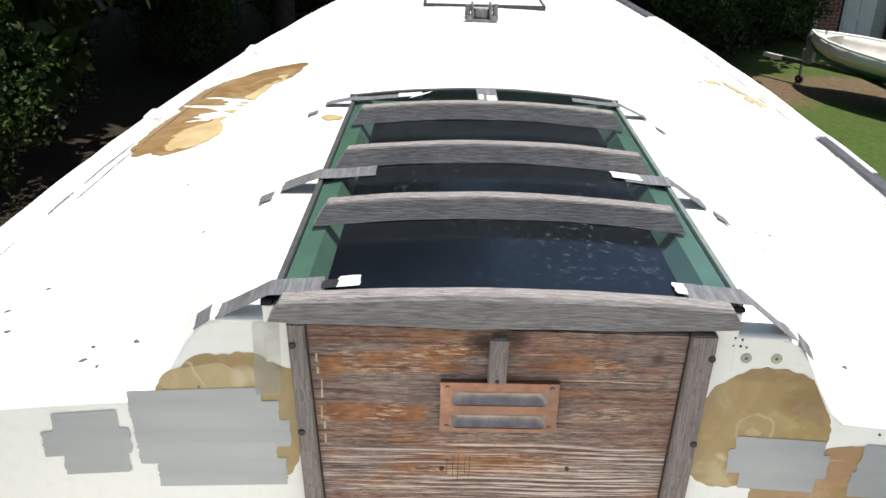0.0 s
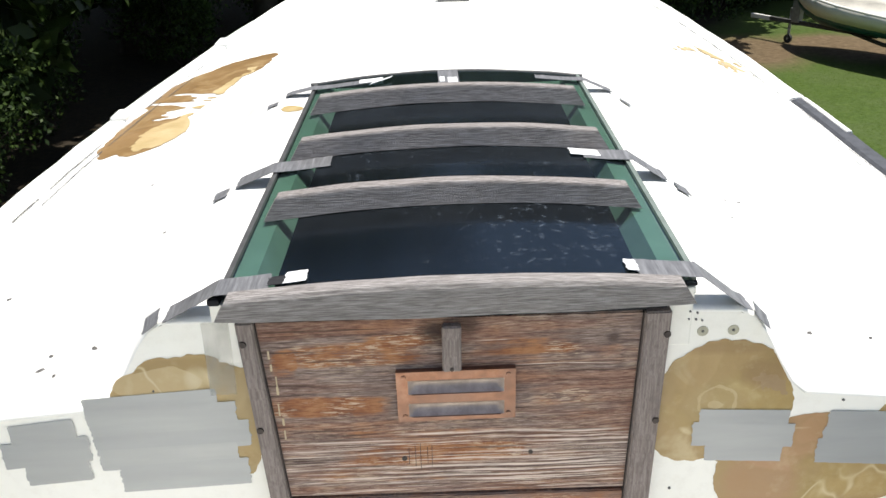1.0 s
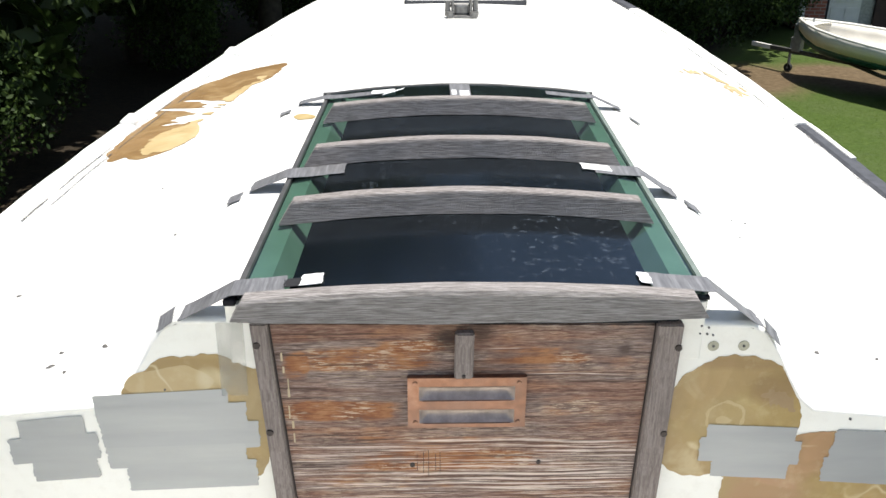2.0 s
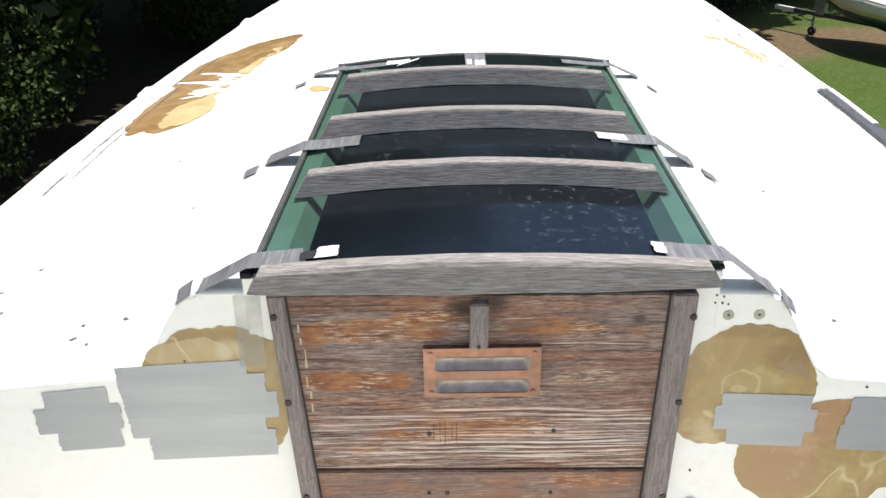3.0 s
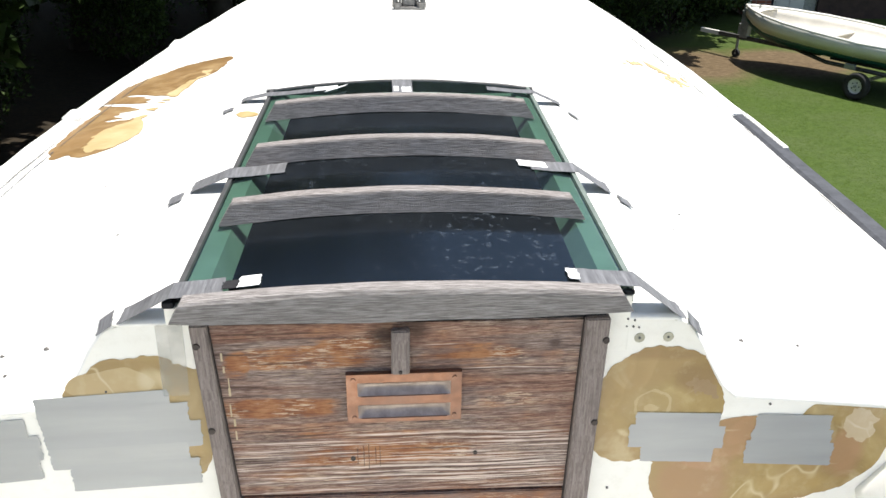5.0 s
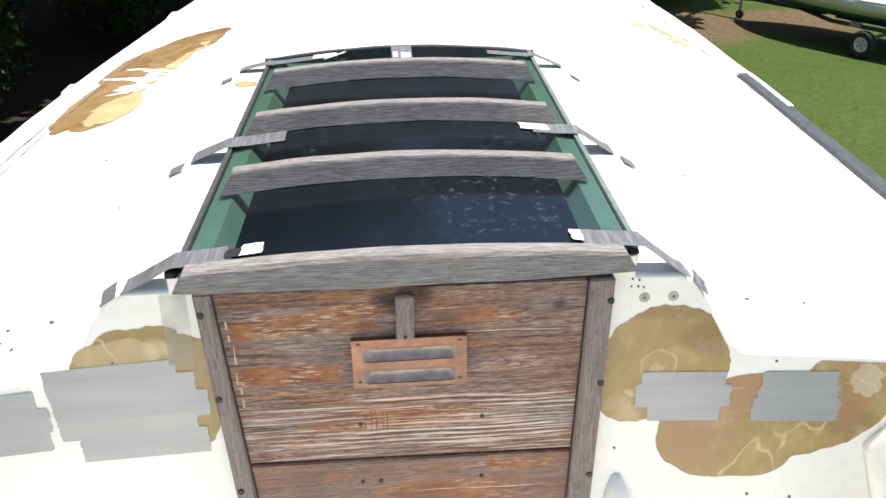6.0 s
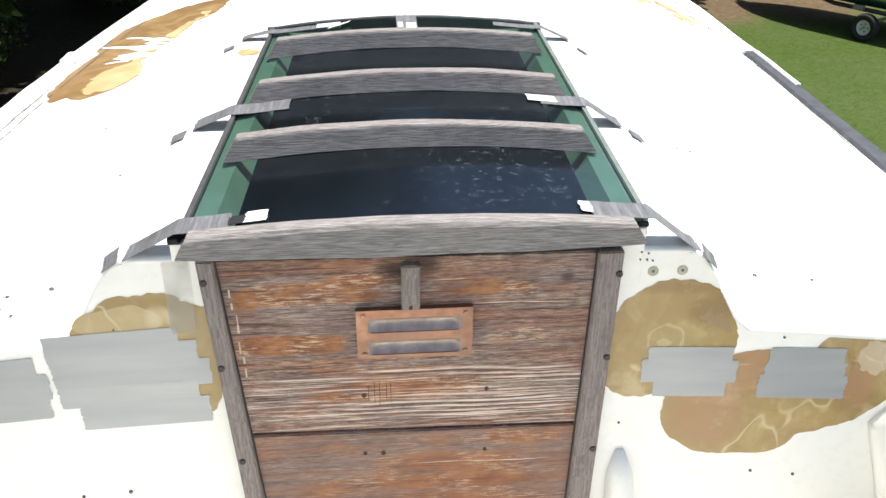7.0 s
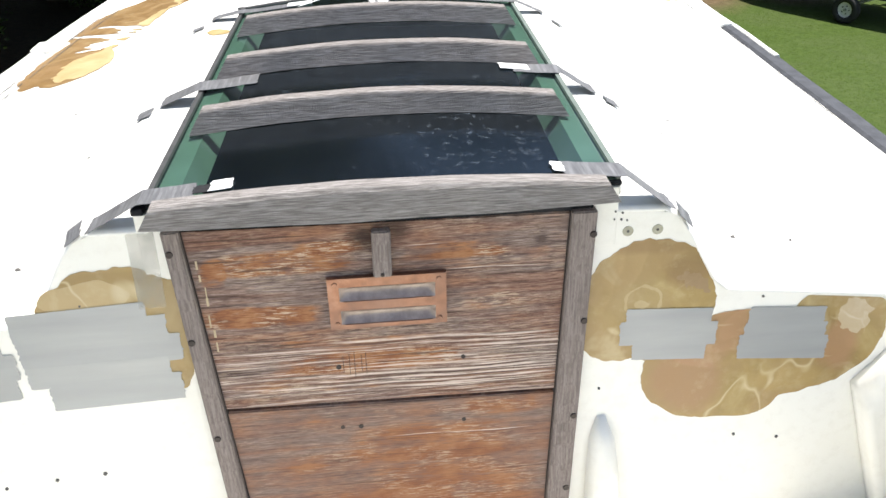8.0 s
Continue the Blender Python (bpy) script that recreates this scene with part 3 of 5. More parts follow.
def hull():
    """Topsides, bottom and keel of the yacht, standing on the ground."""
    vs, fs = [], []
    ys = [-2.6, -1.5, -0.5, 0.5, 1.5, 2.5, 3.5, 4.5, 5.5, 6.5, 7.15]
    prof = [(1.0, -0.13), (1.04, -0.35), (1.02, -0.8), (0.86, -1.25), (0.45, -1.6), (0.0, -1.75)]
    for y in ys:
        w, cx = half_beam(y) + 0.012, axis_x(y)
        ring = [(cx + w * f, y, z) for f, z in prof] + [(cx - w * f, y, z) for f, z in prof[-2::-1]]
        vs += ring
    n = 2 * len(prof) - 1
    for j in range(len(ys) - 1):
        for i in range(n - 1):
            fs.append((j * n + i, (j + 1) * n + i, (j + 1) * n + i + 1, j * n + i + 1))
    h = thing("sailing_yacht_hull", (0, 0, 0), "white painted sailing yacht hull standing on its keel", "boat hull")
    part("topsides", mesh("topsides", vs, fs, M_TOPSIDE, True), None, h)
    part("keel", boxed((-0.09, 0.2, GROUND), (0.19, 2.6, -1.68), 0.04), M_TOPSIDE, h)
    part("transom", boxed((-1.15, -2.66, -1.3), (1.17, -2.6, -0.12), 0.02), M_TOPSIDE, h)


hull()


def cockpit():
    # out of view: added, like the seat height, to bounce sun up the bulkhead
    ob = part("bridge_deck", boxed((-0.41, -0.55, -1.04), (0.41, -0.006, -0.56), 0.02), M_BULK)
    tagged(ob, "unseen cream bridge deck added to bounce sunlight onto the bulkhead", "bridge deck", kind="structure")
    ob = part("cockpit_sole", boxed((-0.42, -2.6, -1.10), (0.42, 0.017, -1.05)), M_BULK)
    tagged(ob, "cream gelcoat cockpit sole", "cockpit floor", kind="structure")
    for s in (-1, 1):
        bm = bmesh.new()
        lo, hi = sorted((s * 0.40, s * 1.0))
        box(bm, (lo, -2.6, -0.64), (hi, 0.0165, -0.56), 0.02)
        ob = part("cockpit_seat", bm, M_BULK)
        tagged(ob, "cream gelcoat cockpit seat", "cockpit seat", "cockpit seats", "structure")
        lo, hi = sorted((s * 0.40, s * 0.42))
        ob = part("seat_riser", boxed((lo, -2.6, -1.05), (hi, 0.0165, -0.64)), M_BULK)
        tagged(ob, "cream gelcoat seat riser", "cockpit seat", kind="structure")
        # the coaming leans outwards as it goes down to the seat
        k = 0.83 if s > 0 else 0.98
        vs = [(s * k, 0.016, -0.26), (s * (k + 0.12), 0.016, -0.62), (s * 1.17, 0.016, -0.62), (s * 1.17, 0.016, -0.14), (s * (k + 0.07), 0.016, -0.17)]
        vs = [(x + 0.01, y, z) for x, y, z in vs]
        vs += [(x + s * 0.02, -2.6, z) for x, y, z in vs]
        fs = [(0, 1, 2, 3, 4), (9, 8, 7, 6, 5)] + [(i, (i + 1) % 5, (i + 1) % 5 + 5, i + 5) for i in range(5)]
        bm = bmesh.new()
        bm.from_mesh(mesh("coaming", vs, fs, M_BULK))
        bmesh.ops.bevel(bm, geom=list(bm.edges), offset=0.045, segments=6, affect="EDGES")
        for face in bm.faces:
            face.smooth = True
        ob = part("cockpit_coaming", bm, M_BULK)
        tagged(ob, "cream gelcoat cockpit coaming", "cockpit coaming", "cockpit coamings", "structure")
    # rounded moulding beside the companionway, low down on the starboard side
    v, f = tube([(0.352, 0.018, -0.285), (0.356, 0.012, -0.33), (0.362, 0.006, -0.42), (0.37, 0.0, -0.62)], [0.008, 0.022, 0.03, 0.034], 12)
    ob = new("bulkhead_moulding", mesh("bulkhead_moulding", v, f, M_BULK, True))
    tagged(ob, "rounded cream gelcoat moulding beside the companionway", "moulding", kind="structure")


cockpit()


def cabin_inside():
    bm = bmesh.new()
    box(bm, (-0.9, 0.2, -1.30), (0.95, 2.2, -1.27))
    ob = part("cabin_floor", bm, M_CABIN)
    tagged(ob, "cabin sole coloured near black for the shade under the hatch", "cabin floor", kind="structure")
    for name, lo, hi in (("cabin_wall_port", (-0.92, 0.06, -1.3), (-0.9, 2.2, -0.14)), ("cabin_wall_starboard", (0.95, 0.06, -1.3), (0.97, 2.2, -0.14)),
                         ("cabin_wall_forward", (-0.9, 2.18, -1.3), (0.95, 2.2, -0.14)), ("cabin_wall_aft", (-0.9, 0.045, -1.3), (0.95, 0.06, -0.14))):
        tagged(part(name, boxed(lo, hi), M_CABIN), "cabin lining coloured near black for the shade inside", "cabin wall", kind="structure")


cabin_inside()


def toe_rail():
    """Raised rail along both deck edges: white forward, bare and grey aft on the starboard side."""
    def run(name, s, y0, y1, mat, label, wide, high, shift=0.0):
        vs, fs = [], []
        n = max(3, int((y1 - y0) / 0.12))
        for k in range(n + 1):
            y = y0 + (y1 - y0) * k / n
            xe = axis_x(y) + s * (half_beam(y) + 0.004 + shift)
            z = deck_z(axis_x(y) + s * half_beam(y), y)
            lift = 0.003 * noise.noise((y * 6, s * 3, 1))
            for dx, dz in ((-wide * 0.8, -0.03), (-wide * 0.8, high * 0.6), (-wide * 0.6, high), (wide * 0.2, high), (wide * 0.4, high * 0.5), (wide * 0.4, -0.05)):
                vs.append((xe + s * dx, y, z + dz + lift))
        for k in range(n):
            for i in range(5):
                fs.append((k * 6 + i, k * 6 + i + 1, k * 6 + i + 7, k * 6 + i + 6))
        fs += [(0, 1, 2, 3, 4, 5), tuple(range(n * 6, n * 6 + 6))]
        bm = bmesh.new()
        bm.from_mesh(mesh(name, vs, fs, mat))
        ob = part(name, bm, mat)
        tagged(ob, label, "toe rail", kind="structure")

    run("toe_rail_port", -1, -2.6, 7.1, M_DECK, "white painted toe rail with cracked paint", 0.055, 0.018)
    run("toe_rail_starboard_forward", 1, 3.98, 5.6, M_RAIL_GREY, "bare grey oxidised toe rail", 0.055, 0.018)
    run("toe_rail_bow", 1, 5.605, 7.1, M_DECK, "white painted toe rail with cracked paint", 0.055, 0.018)
    run("toe_rail_starboard", 1, 1.808, 3.975, M_DECK, "white painted toe rail with cracked paint", 0.055, 0.018)
    run("toe_rail_starboard_bare", 1, -2.6, 1.80, M_RAIL_GREY, "bare grey oxidised toe rail", 0.05, 0.014)
    run("toe_rail_starboard_lip", 1, 1.44, 1.805, M_DECK, "white painted lip outside the bare toe rail", 0.018, 0.017, 0.011)


def caulk_seam():
    """Cracked line of caulk between the deck and the rail, open in places."""
    r = random.Random(8)
    for s, inset in ((-1, 0.0), (1, 0.0), (-1, 0.032), (1, 0.03)):
        y = 0.5
        while y < 5.2:
            long = r.uniform(0.12, 0.5)
            vs, fs, n = [], [], 8
            off, wide = 0.0475 + inset + r.uniform(-0.001, 0.001), r.uniform(0.002, 0.004) * (0.6 if inset else 1)
            for k in range(n + 1):
                yy = y + long * k / n
                xe = axis_x(yy) + s * (half_beam(yy) - off + 0.003 * noise.noise((yy * 7, s, 0)))
                for d in (-1, 1):
                    vs.append((xe + d * wide * (0.4 + abs(noise.noise((yy * 21, d, s)))), yy, deck_z(xe, yy) + 0.0035))
            for k in range(n):
                fs.append((2 * k, 2 * k + 1, 2 * k + 3, 2 * k + 2))
            part("caulk_crack", mesh("caulk_crack", vs, fs, M_CRACK), None, deck)
            y += long + r.uniform(0.02, 0.22) * (2.5 if inset else 1)


toe_rail()
caulk_seam()


# ---- irregular sheets: ground-out patches and scrapes ----
def blob_sheet(name, field, lo, hi, step, place, mat):
    """A thin sheet over the part of a surface where field(u, v) > 0, clipped at the zero line."""
    nu, nv = int((hi[0] - lo[0]) / step) + 1, int((hi[1] - lo[1]) / step) + 1
    val = [[field(lo[0] + i * step, lo[1] + j * step) for i in range(nu)] for j in range(nv)]
    vs, fs, seen = [], [], {}

    def vert(u, v):
        key = (round(u, 5), round(v, 5))
        if key not in seen:
            seen[key] = len(vs)
            vs.append(place(u, v))
        return seen[key]

    for j in range(nv - 1):
        for i in range(nu - 1):
            quad = [(i, j), (i + 1, j), (i + 1, j + 1), (i, j + 1)]
            if max(val[b][a] for a, b in quad) <= 0:
                continue
            poly = []
            for k in range(4):
                (a, b), (c, d) = quad[k], quad[(k + 1) % 4]
                p, q = val[b][a], val[d][c]
                if p > 0:
                    poly.append(vert(lo[0] + a * step, lo[1] + b * step))
                if (p > 0) != (q > 0):
                    t = p / (p - q)
                    poly.append(vert(lo[0] + (a + t * (c - a)) * step, lo[1] + (b + t * (d - b)) * step))
            poly = list(dict.fromkeys(poly))
            if len(poly) > 2:
                fs.append(tuple(poly))
    return mesh(name, vs, fs, mat)


def ellipse(u, v, cu, cv, ru, rv, turn=0.0):
    c, s = math.cos(radians(turn)), math.sin(radians(turn))
    a, b = (u - cu) * c + (v - cv) * s, -(u - cu) * s + (v - cv) * c
    return 1 - math.hypot(a / ru, b / rv)


def rough(u, v, scale, amount, seed=0.0):
    return amount * (noise.noise((u * scale, v * scale, seed)) + 0.5 * noise.noise((u * scale * 2.7, v * scale * 2.7, seed + 5)))


def on_bulkhead(lift):
    return lambda u, v: (u, 0.017 - lift, v)


def on_deck(lift):
    return lambda u, v: (u, v, deck_z(u, v) + lift)


def patch(name, field, lo, hi, step, place, mat, label, whole=None):
    if whole:
        return part(name, blob_sheet(name, field, lo, hi, step, place, mat), None, whole, label)
    ob = new(name, blob_sheet(name, field, lo, hi, step, place, mat))
    return tagged(ob, label, "repair patch", "ground-out repair patches")


def starboard_field(u, v):
    f = max(ellipse(u, v, 0.414, -0.056, 0.110, 0.113), ellipse(u, v, 0.372, -0.100, 0.075, 0.072) * 0.9,
            ellipse(u, v, 0.525, -0.215, 0.110, 0.088, -14), ellipse(u, v, 0.645, -0.19, 0.16, 0.080, 3),
            ellipse(u, v, 0.735, -0.145, 0.092, 0.105, -18), ellipse(u, v, 0.575, -0.262, 0.085, 0.046, -8),
            ellipse(u, v, 0.57, -0.14, 0.09, 0.055))
    below = (deck_z(u, 0.026) - 0.012 - v) * 20
    return min(f + rough(u, v, 22, 0.06) + rough(u, v, 85, 0.025, 2), (u - 0.296) * 20, below)


def port_field(u, v):
    f = max(ellipse(u, v, -0.405, -0.03, 0.115, 0.098), ellipse(u, v, -0.355, -0.08, 0.055, 0.09))
    return min(f + rough(u, v, 24, 0.11, 3), (-0.296 - u) * 20)


starboard_patch = patch("laminate_patch", starboard_field, (0.29, -0.34), (0.87, 0.10), 0.005, on_bulkhead(0.0005), M_LAM, "ground-out brown laminate patch on the cream bulkhead")
patch("resin_ring", lambda u, v: 0.0020 - abs(math.hypot(u - 0.405, v + 0.057) * (1 + 0.035 * math.cos(6 * math.atan2(v + 0.057, u - 0.405))) - 0.029) + rough(u, v, 70, 0.0030, 3),
      (0.36, -0.10), (0.45, -0.01), 0.0025, on_bulkhead(0.0007), M_FILL, "pale six-sided resin ring in the bare laminate", starboard_patch)
port_patch = patch("laminate_patch", port_field, (-0.55, -0.20), (-0.29, 0.09), 0.005, on_bulkhead(0.0005), M_LAM, "ground-out brown laminate patch on the cream bulkhead")
patch("filler_area", lambda u, v: ellipse(u, v, -0.445, 0.015, 0.065, 0.03, 5) + rough(u, v, 20, 0.2, 1), (-0.54, -0.04), (-0.35, 0.07), 0.006,
      on_bulkhead(0.0007), M_FILL, "pale filler within a repair patch", port_patch)

patch("resin_smudge", lambda u, v: max(ellipse(u, v, 0.488, -0.024, 0.026, 0.015, -35), ellipse(u, v, 0.464, -0.016, 0.012, 0.006), ellipse(u, v, 0.507, -0.044, 0.008, 0.006)) - 0.15 + rough(u, v, 75, 0.6, 4),
      (0.44, -0.07), (0.53, 0.02), 0.003, on_bulkhead(0.0007), M_SMUDGE, "dark smudge in the bare laminate", starboard_patch)
patch("resin_smudge", lambda u, v: ellipse(u, v, 0.402, -0.062, 0.012, 0.008) + rough(u, v, 70, 0.5, 8), (0.38, -0.08), (0.43, -0.04), 0.003,
      on_bulkhead(0.0007), M_FILL, "pale spot inside the resin ring", starboard_patch)
patch("paint_remnant", lambda u, v: ellipse(u, v, 0.768, -0.112, 0.026, 0.036, 20) + rough(u, v, 45, 0.45, 6), (0.72, -0.17), (0.82, -0.06), 0.003,
      on_bulkhead(0.0007), M_PALE, "chalky cream remnant of paint on the laminate", starboard_patch)



def scrape_field(u, v):
    """A long scraped area on the port deck, with islands of paint left across its middle."""
    f = max(ellipse(u, v, -0.85, 1.82, 0.110, 0.52, -13), ellipse(u, v, -0.855, 1.45, 0.095, 0.17, -8), ellipse(u, v, -0.855, 2.02, 0.12, 0.27, -18),
            ellipse(u, v, -0.76, 2.18, 0.115, 0.22, -24), ellipse(u, v, -0.68, 2.33, 0.05, 0.095, -35))
    f += rough(u, v, 9, 0.09, 2) + rough(u, v, 48, 0.05, 8)
    if 1.54 < v < 1.98:
        streak = noise.noise((u * 5, v * 19 + u * 9, 4.2)) + 0.7 * noise.noise((u * 8, v * 52 + u * 20, 1.1))
        middle = 1 - abs((u - (-0.79 + 0.24 * (v - 1.85))) / 0.095)
        f = min(f, (0.26 - 0.55 * max(0.0, middle) * min(1, (v - 1.54) * 6, (1.98 - v) * 6) + streak * 0.55) * 2)
    return f


port_scrape = patch("scraped_patch", scrape_field, (-1.06, 1.20), (-0.58, 2.58), 0.009, on_deck(0.0010), M_SCRAPE, "long scraped brown patch in the white deck paint")
patch("filler_area", lambda u, v: min(scrape_field(u, v), max(ellipse(u, v, -0.815, 1.46, 0.082, 0.15, -14), ellipse(u, v, -0.725, 1.83, 0.06, 0.36, -13), ellipse(u, v, -0.66, 2.24, 0.03, 0.11, -20)) + rough(u, v, 12, 0.3, 6) + rough(u, v, 50, 0.14, 3)), (-1.06, 1.20), (-0.66, 2.2), 0.009,
      on_deck(0.0018), M_FILL, "yellow filler showing in the scraped deck patch", port_scrape)
patch("scraped_patch", lambda u, v: max(ellipse(u, v, 1.165, 2.25, 0.05, 0.20, 8), ellipse(u, v, 1.06, 2.44, 0.07, 0.05), ellipse(u, v, 1.12, 2.42, 0.05, 0.04)) * 0.7 - 0.30 + 0.75 * noise.noise((u * 30 + v * 6, v * 9, 9)) + 0.5 * noise.noise((u * 70, v * 30, 2)),
      (0.95, 1.95), (1.225, 2.56), 0.006, on_deck(0.0015), M_FILL, "pale yellow scrape along the deck edge")
patch("scraped_patch", lambda u, v: ellipse(u, v, -0.358, 0.985, 0.026, 0.024) + rough(u, v, 30, 0.3, 7), (-0.40, 0.94), (-0.325, 1.03), 0.006,
      on_deck(0.0015), M_PRIMER, "small yellow scrape beside the hatch")

# small chips and filled holes
rng = random.Random(4)


def chip_mesh(r):
    vs, k = [(0, 0, 0.0012)], 9
    for i in range(k):
        a = 2 * math.pi * i / k
        q = r * rng.uniform(0.55, 1.15)
        vs.append((q * math.cos(a) * 1.5, q * math.sin(a), 0.0))
    return mesh("chip", vs, [(0, i + 1, (i + 1) % k + 1) for i in range(k)], M_CHIP)


for x, y, r in ((-0.86, 0.43, 5), (-0.902, 0.345, 5), (-0.863, 0.26, 5), (-0.679, 0.182, 4), (-0.608, 0.193, 6), (-0.68, 0.139, 6), (-0.649, 0.117, 4), (-0.449, 3.0, 7),
                (-0.592, 0.61, 5), (0.692, 0.766, 5), (0.634, 0.645, 5), (0.618, 0.187, 5), (0.724, 0.182, 4), (-0.732, 0.991, 4), (0.66, 0.77, 4)):
    ob = part("chip", chip_mesh(r / 1000), None, deck)
    ob.location = (x, y, deck_z(x, y) + 0.001)
    ob.rotation_euler = (0, 0, rng.uniform(0, 3))


def bulkhead_fitting(name, x, z, r, mat, label, category, depth=0.0024):
    bm = bmesh.new()
    disc(bm, (x, 0.016, z), r, depth, "Y", 14, r * 0.85)
    return tagged(part(name, bm, mat), label, category)


for x in (0.369, 0.415):
    w = thing("screw_plug", (0, 0, 0), "round filled screw plug with a ring in the bulkhead", "screw plug", "screw plugs")
    bm = bmesh.new()
    disc(bm, (x, 0.0168, 0.073), 0.0085, 0.0014, "Y", 20)
    part("plug", bm, M_WASHER, w)
    bm = bmesh.new()
    disc(bm, (x, 0.0160, 0.073), 0.0022, 0.0012, "Y", 14)
    part("plug_centre", bm, M_CHIP, w)
for x, z, r in ((0.347, 0.108, 2.4), (0.358, 0.105, 2.2), (0.357, 0.094, 2.4), (0.366, 0.092, 2), (0.346, 0.095, 2), (-0.455, 0.005, 2.5), (0.603, -0.062, 3),
                (-0.649, -0.341, 4), (-0.565, -0.331, 4), (-0.486, -0.325, 5), (0.597, -0.351, 4), (0.678, -0.365, 4), (0.345, -0.225, 3), (0.80, -0.27, 4)):
    bulkhead_fitting("screw_hole", x, z, r * 0.75 / 1000, M_CHIP, "small old screw hole in the bulkhead", "screw hole")["group"] = "old screw holes"


# ---- companionway: trims, drop boards, vent ----
def prism(corners, y0, y1):
    """A board whose outline in x and z is given, from y0 back to y1."""
    n = len(corners)
    vs = [(x, y0, z) for x, z in corners] + [(x, y1, z) for x, z in corners]
    fs = [tuple(range(n)), tuple(range(2 * n - 1, n - 1, -1))] + [(i, i + n, (i + 1) % n + n, (i + 1) % n) for i in range(n)]
    bm = bmesh.new()
    bm.from_mesh(mesh("prism", vs, fs, M_TRIM))
    bmesh.ops.recalc_face_normals(bm, faces=bm.faces)
    bmesh.ops.bevel(bm, geom=list(bm.edges), offset=0.0022, segments=2, affect="EDGES")
    return bm


def companionway_trim(s):
    t = thing("companionway_trim", (0, 0, 0), "weathered grey teak trim board beside the companionway", "trim board", "companionway trims")
    out_top, out_low, in_top, in_low, top = (0.315, 0.299, 0.277, 0.258, 0.121) if s > 0 else (0.314, 0.283, 0.289, 0.249, 0.128)
    c = [(s * out_top, top), (s * in_top, top), (s * in_low, -0.555), (s * out_low, -0.555)]
    part("board", prism(c, -0.004, 0.030), M_TRIM, t)
    # thin dark strip for the shade of the slot in which the boards slide
    c = [(s * (in_top - 0.0005), top - 0.002), (s * (in_top - 0.003), top - 0.002), (s * (in_low - 0.003), -0.555), (s * (in_low - 0.0005), -0.555)]
    part("slot_edge", prism(c, 0.0045, 0.034), M_SCREW, t, "dark strip for the shade in the board slot")
    for z, x in zip(*(((0.083, -0.071, -0.262, -0.425), (0.313, 0.308, 0.302, 0.297)) if s > 0 else ((0.093, -0.061, -0.252, -0.415), (0.309, 0.302, 0.291, 0.283)))):
        bm = bmesh.new()
        disc(bm, (s * (x - 0.003), -0.0048, z), 0.0058, 0.003, "Y", 12, 0.005)
        part("screw", bm, M_SCREW, t, "dark screw head")


for s in (-1, 1):
    companionway_trim(s)


def drop_board(z0, z1, mat, holes, label):
    b = thing("drop_board", (0, 0, 0), label, "drop board", "companionway drop boards")
    lw = lambda z: -0.2885 + 0.058 * (0.12 - z)
    rw = lambda z: 0.2785 - 0.030 * (0.12 - z)
    tilt = 0.0035
    part("plank", prism([(lw(z1), z1 + tilt), (rw(z1), z1 - tilt), (rw(z0), z0 - tilt), (lw(z0), z0 + tilt)], 0.006, 0.026), mat, b)
    for x, z, r in holes:
        bm = bmesh.new()
        disc(bm, (x, 0.0056, z), r, 0.002, "Y", 10)
        part("nail_hole", bm, M_SCREW, b, "dark nail hole")
    return b


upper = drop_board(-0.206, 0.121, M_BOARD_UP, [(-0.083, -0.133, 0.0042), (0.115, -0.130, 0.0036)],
                   "upper teak drop board, silvered, with flaking orange varnish")
for k, x in enumerate((-0.076, -0.066, -0.058, -0.047, -0.040)):
    h = 0.016 + 0.006 * (k % 3)
    part("check_crack", boxed((x, 0.0054, -0.128 - h), (x + 0.0009, 0.0066, -0.122 + h * 0.6)), M_SCREW, upper, "fine drying crack")
# flakes of old sealant along the edge of the board
rf = random.Random(31)
for k in range(7):
    z = 0.078 - 0.025 * k + rf.uniform(-0.011, 0.011)
    x = -0.2885 + 0.058 * (0.12 - z) + 0.0135 + rf.uniform(-0.0035, 0.0035)
    h = rf.uniform(0.004, 0.012)
    part("sealant_flake", boxed((x, 0.0050, z - h), (x + rf.uniform(0.0014, 0.0035), 0.0064, z + h), 0.0004), M_PALE, upper, "pale flake of old sealant")
drop_board(-0.555, -0.2115, M_BOARD_LOW, [(-0.086, -0.256, 0.0034), (-0.056, -0.257, 0.0040), (0.115, -0.259, 0.0036)],
           "lower teak drop board with worn orange varnish")


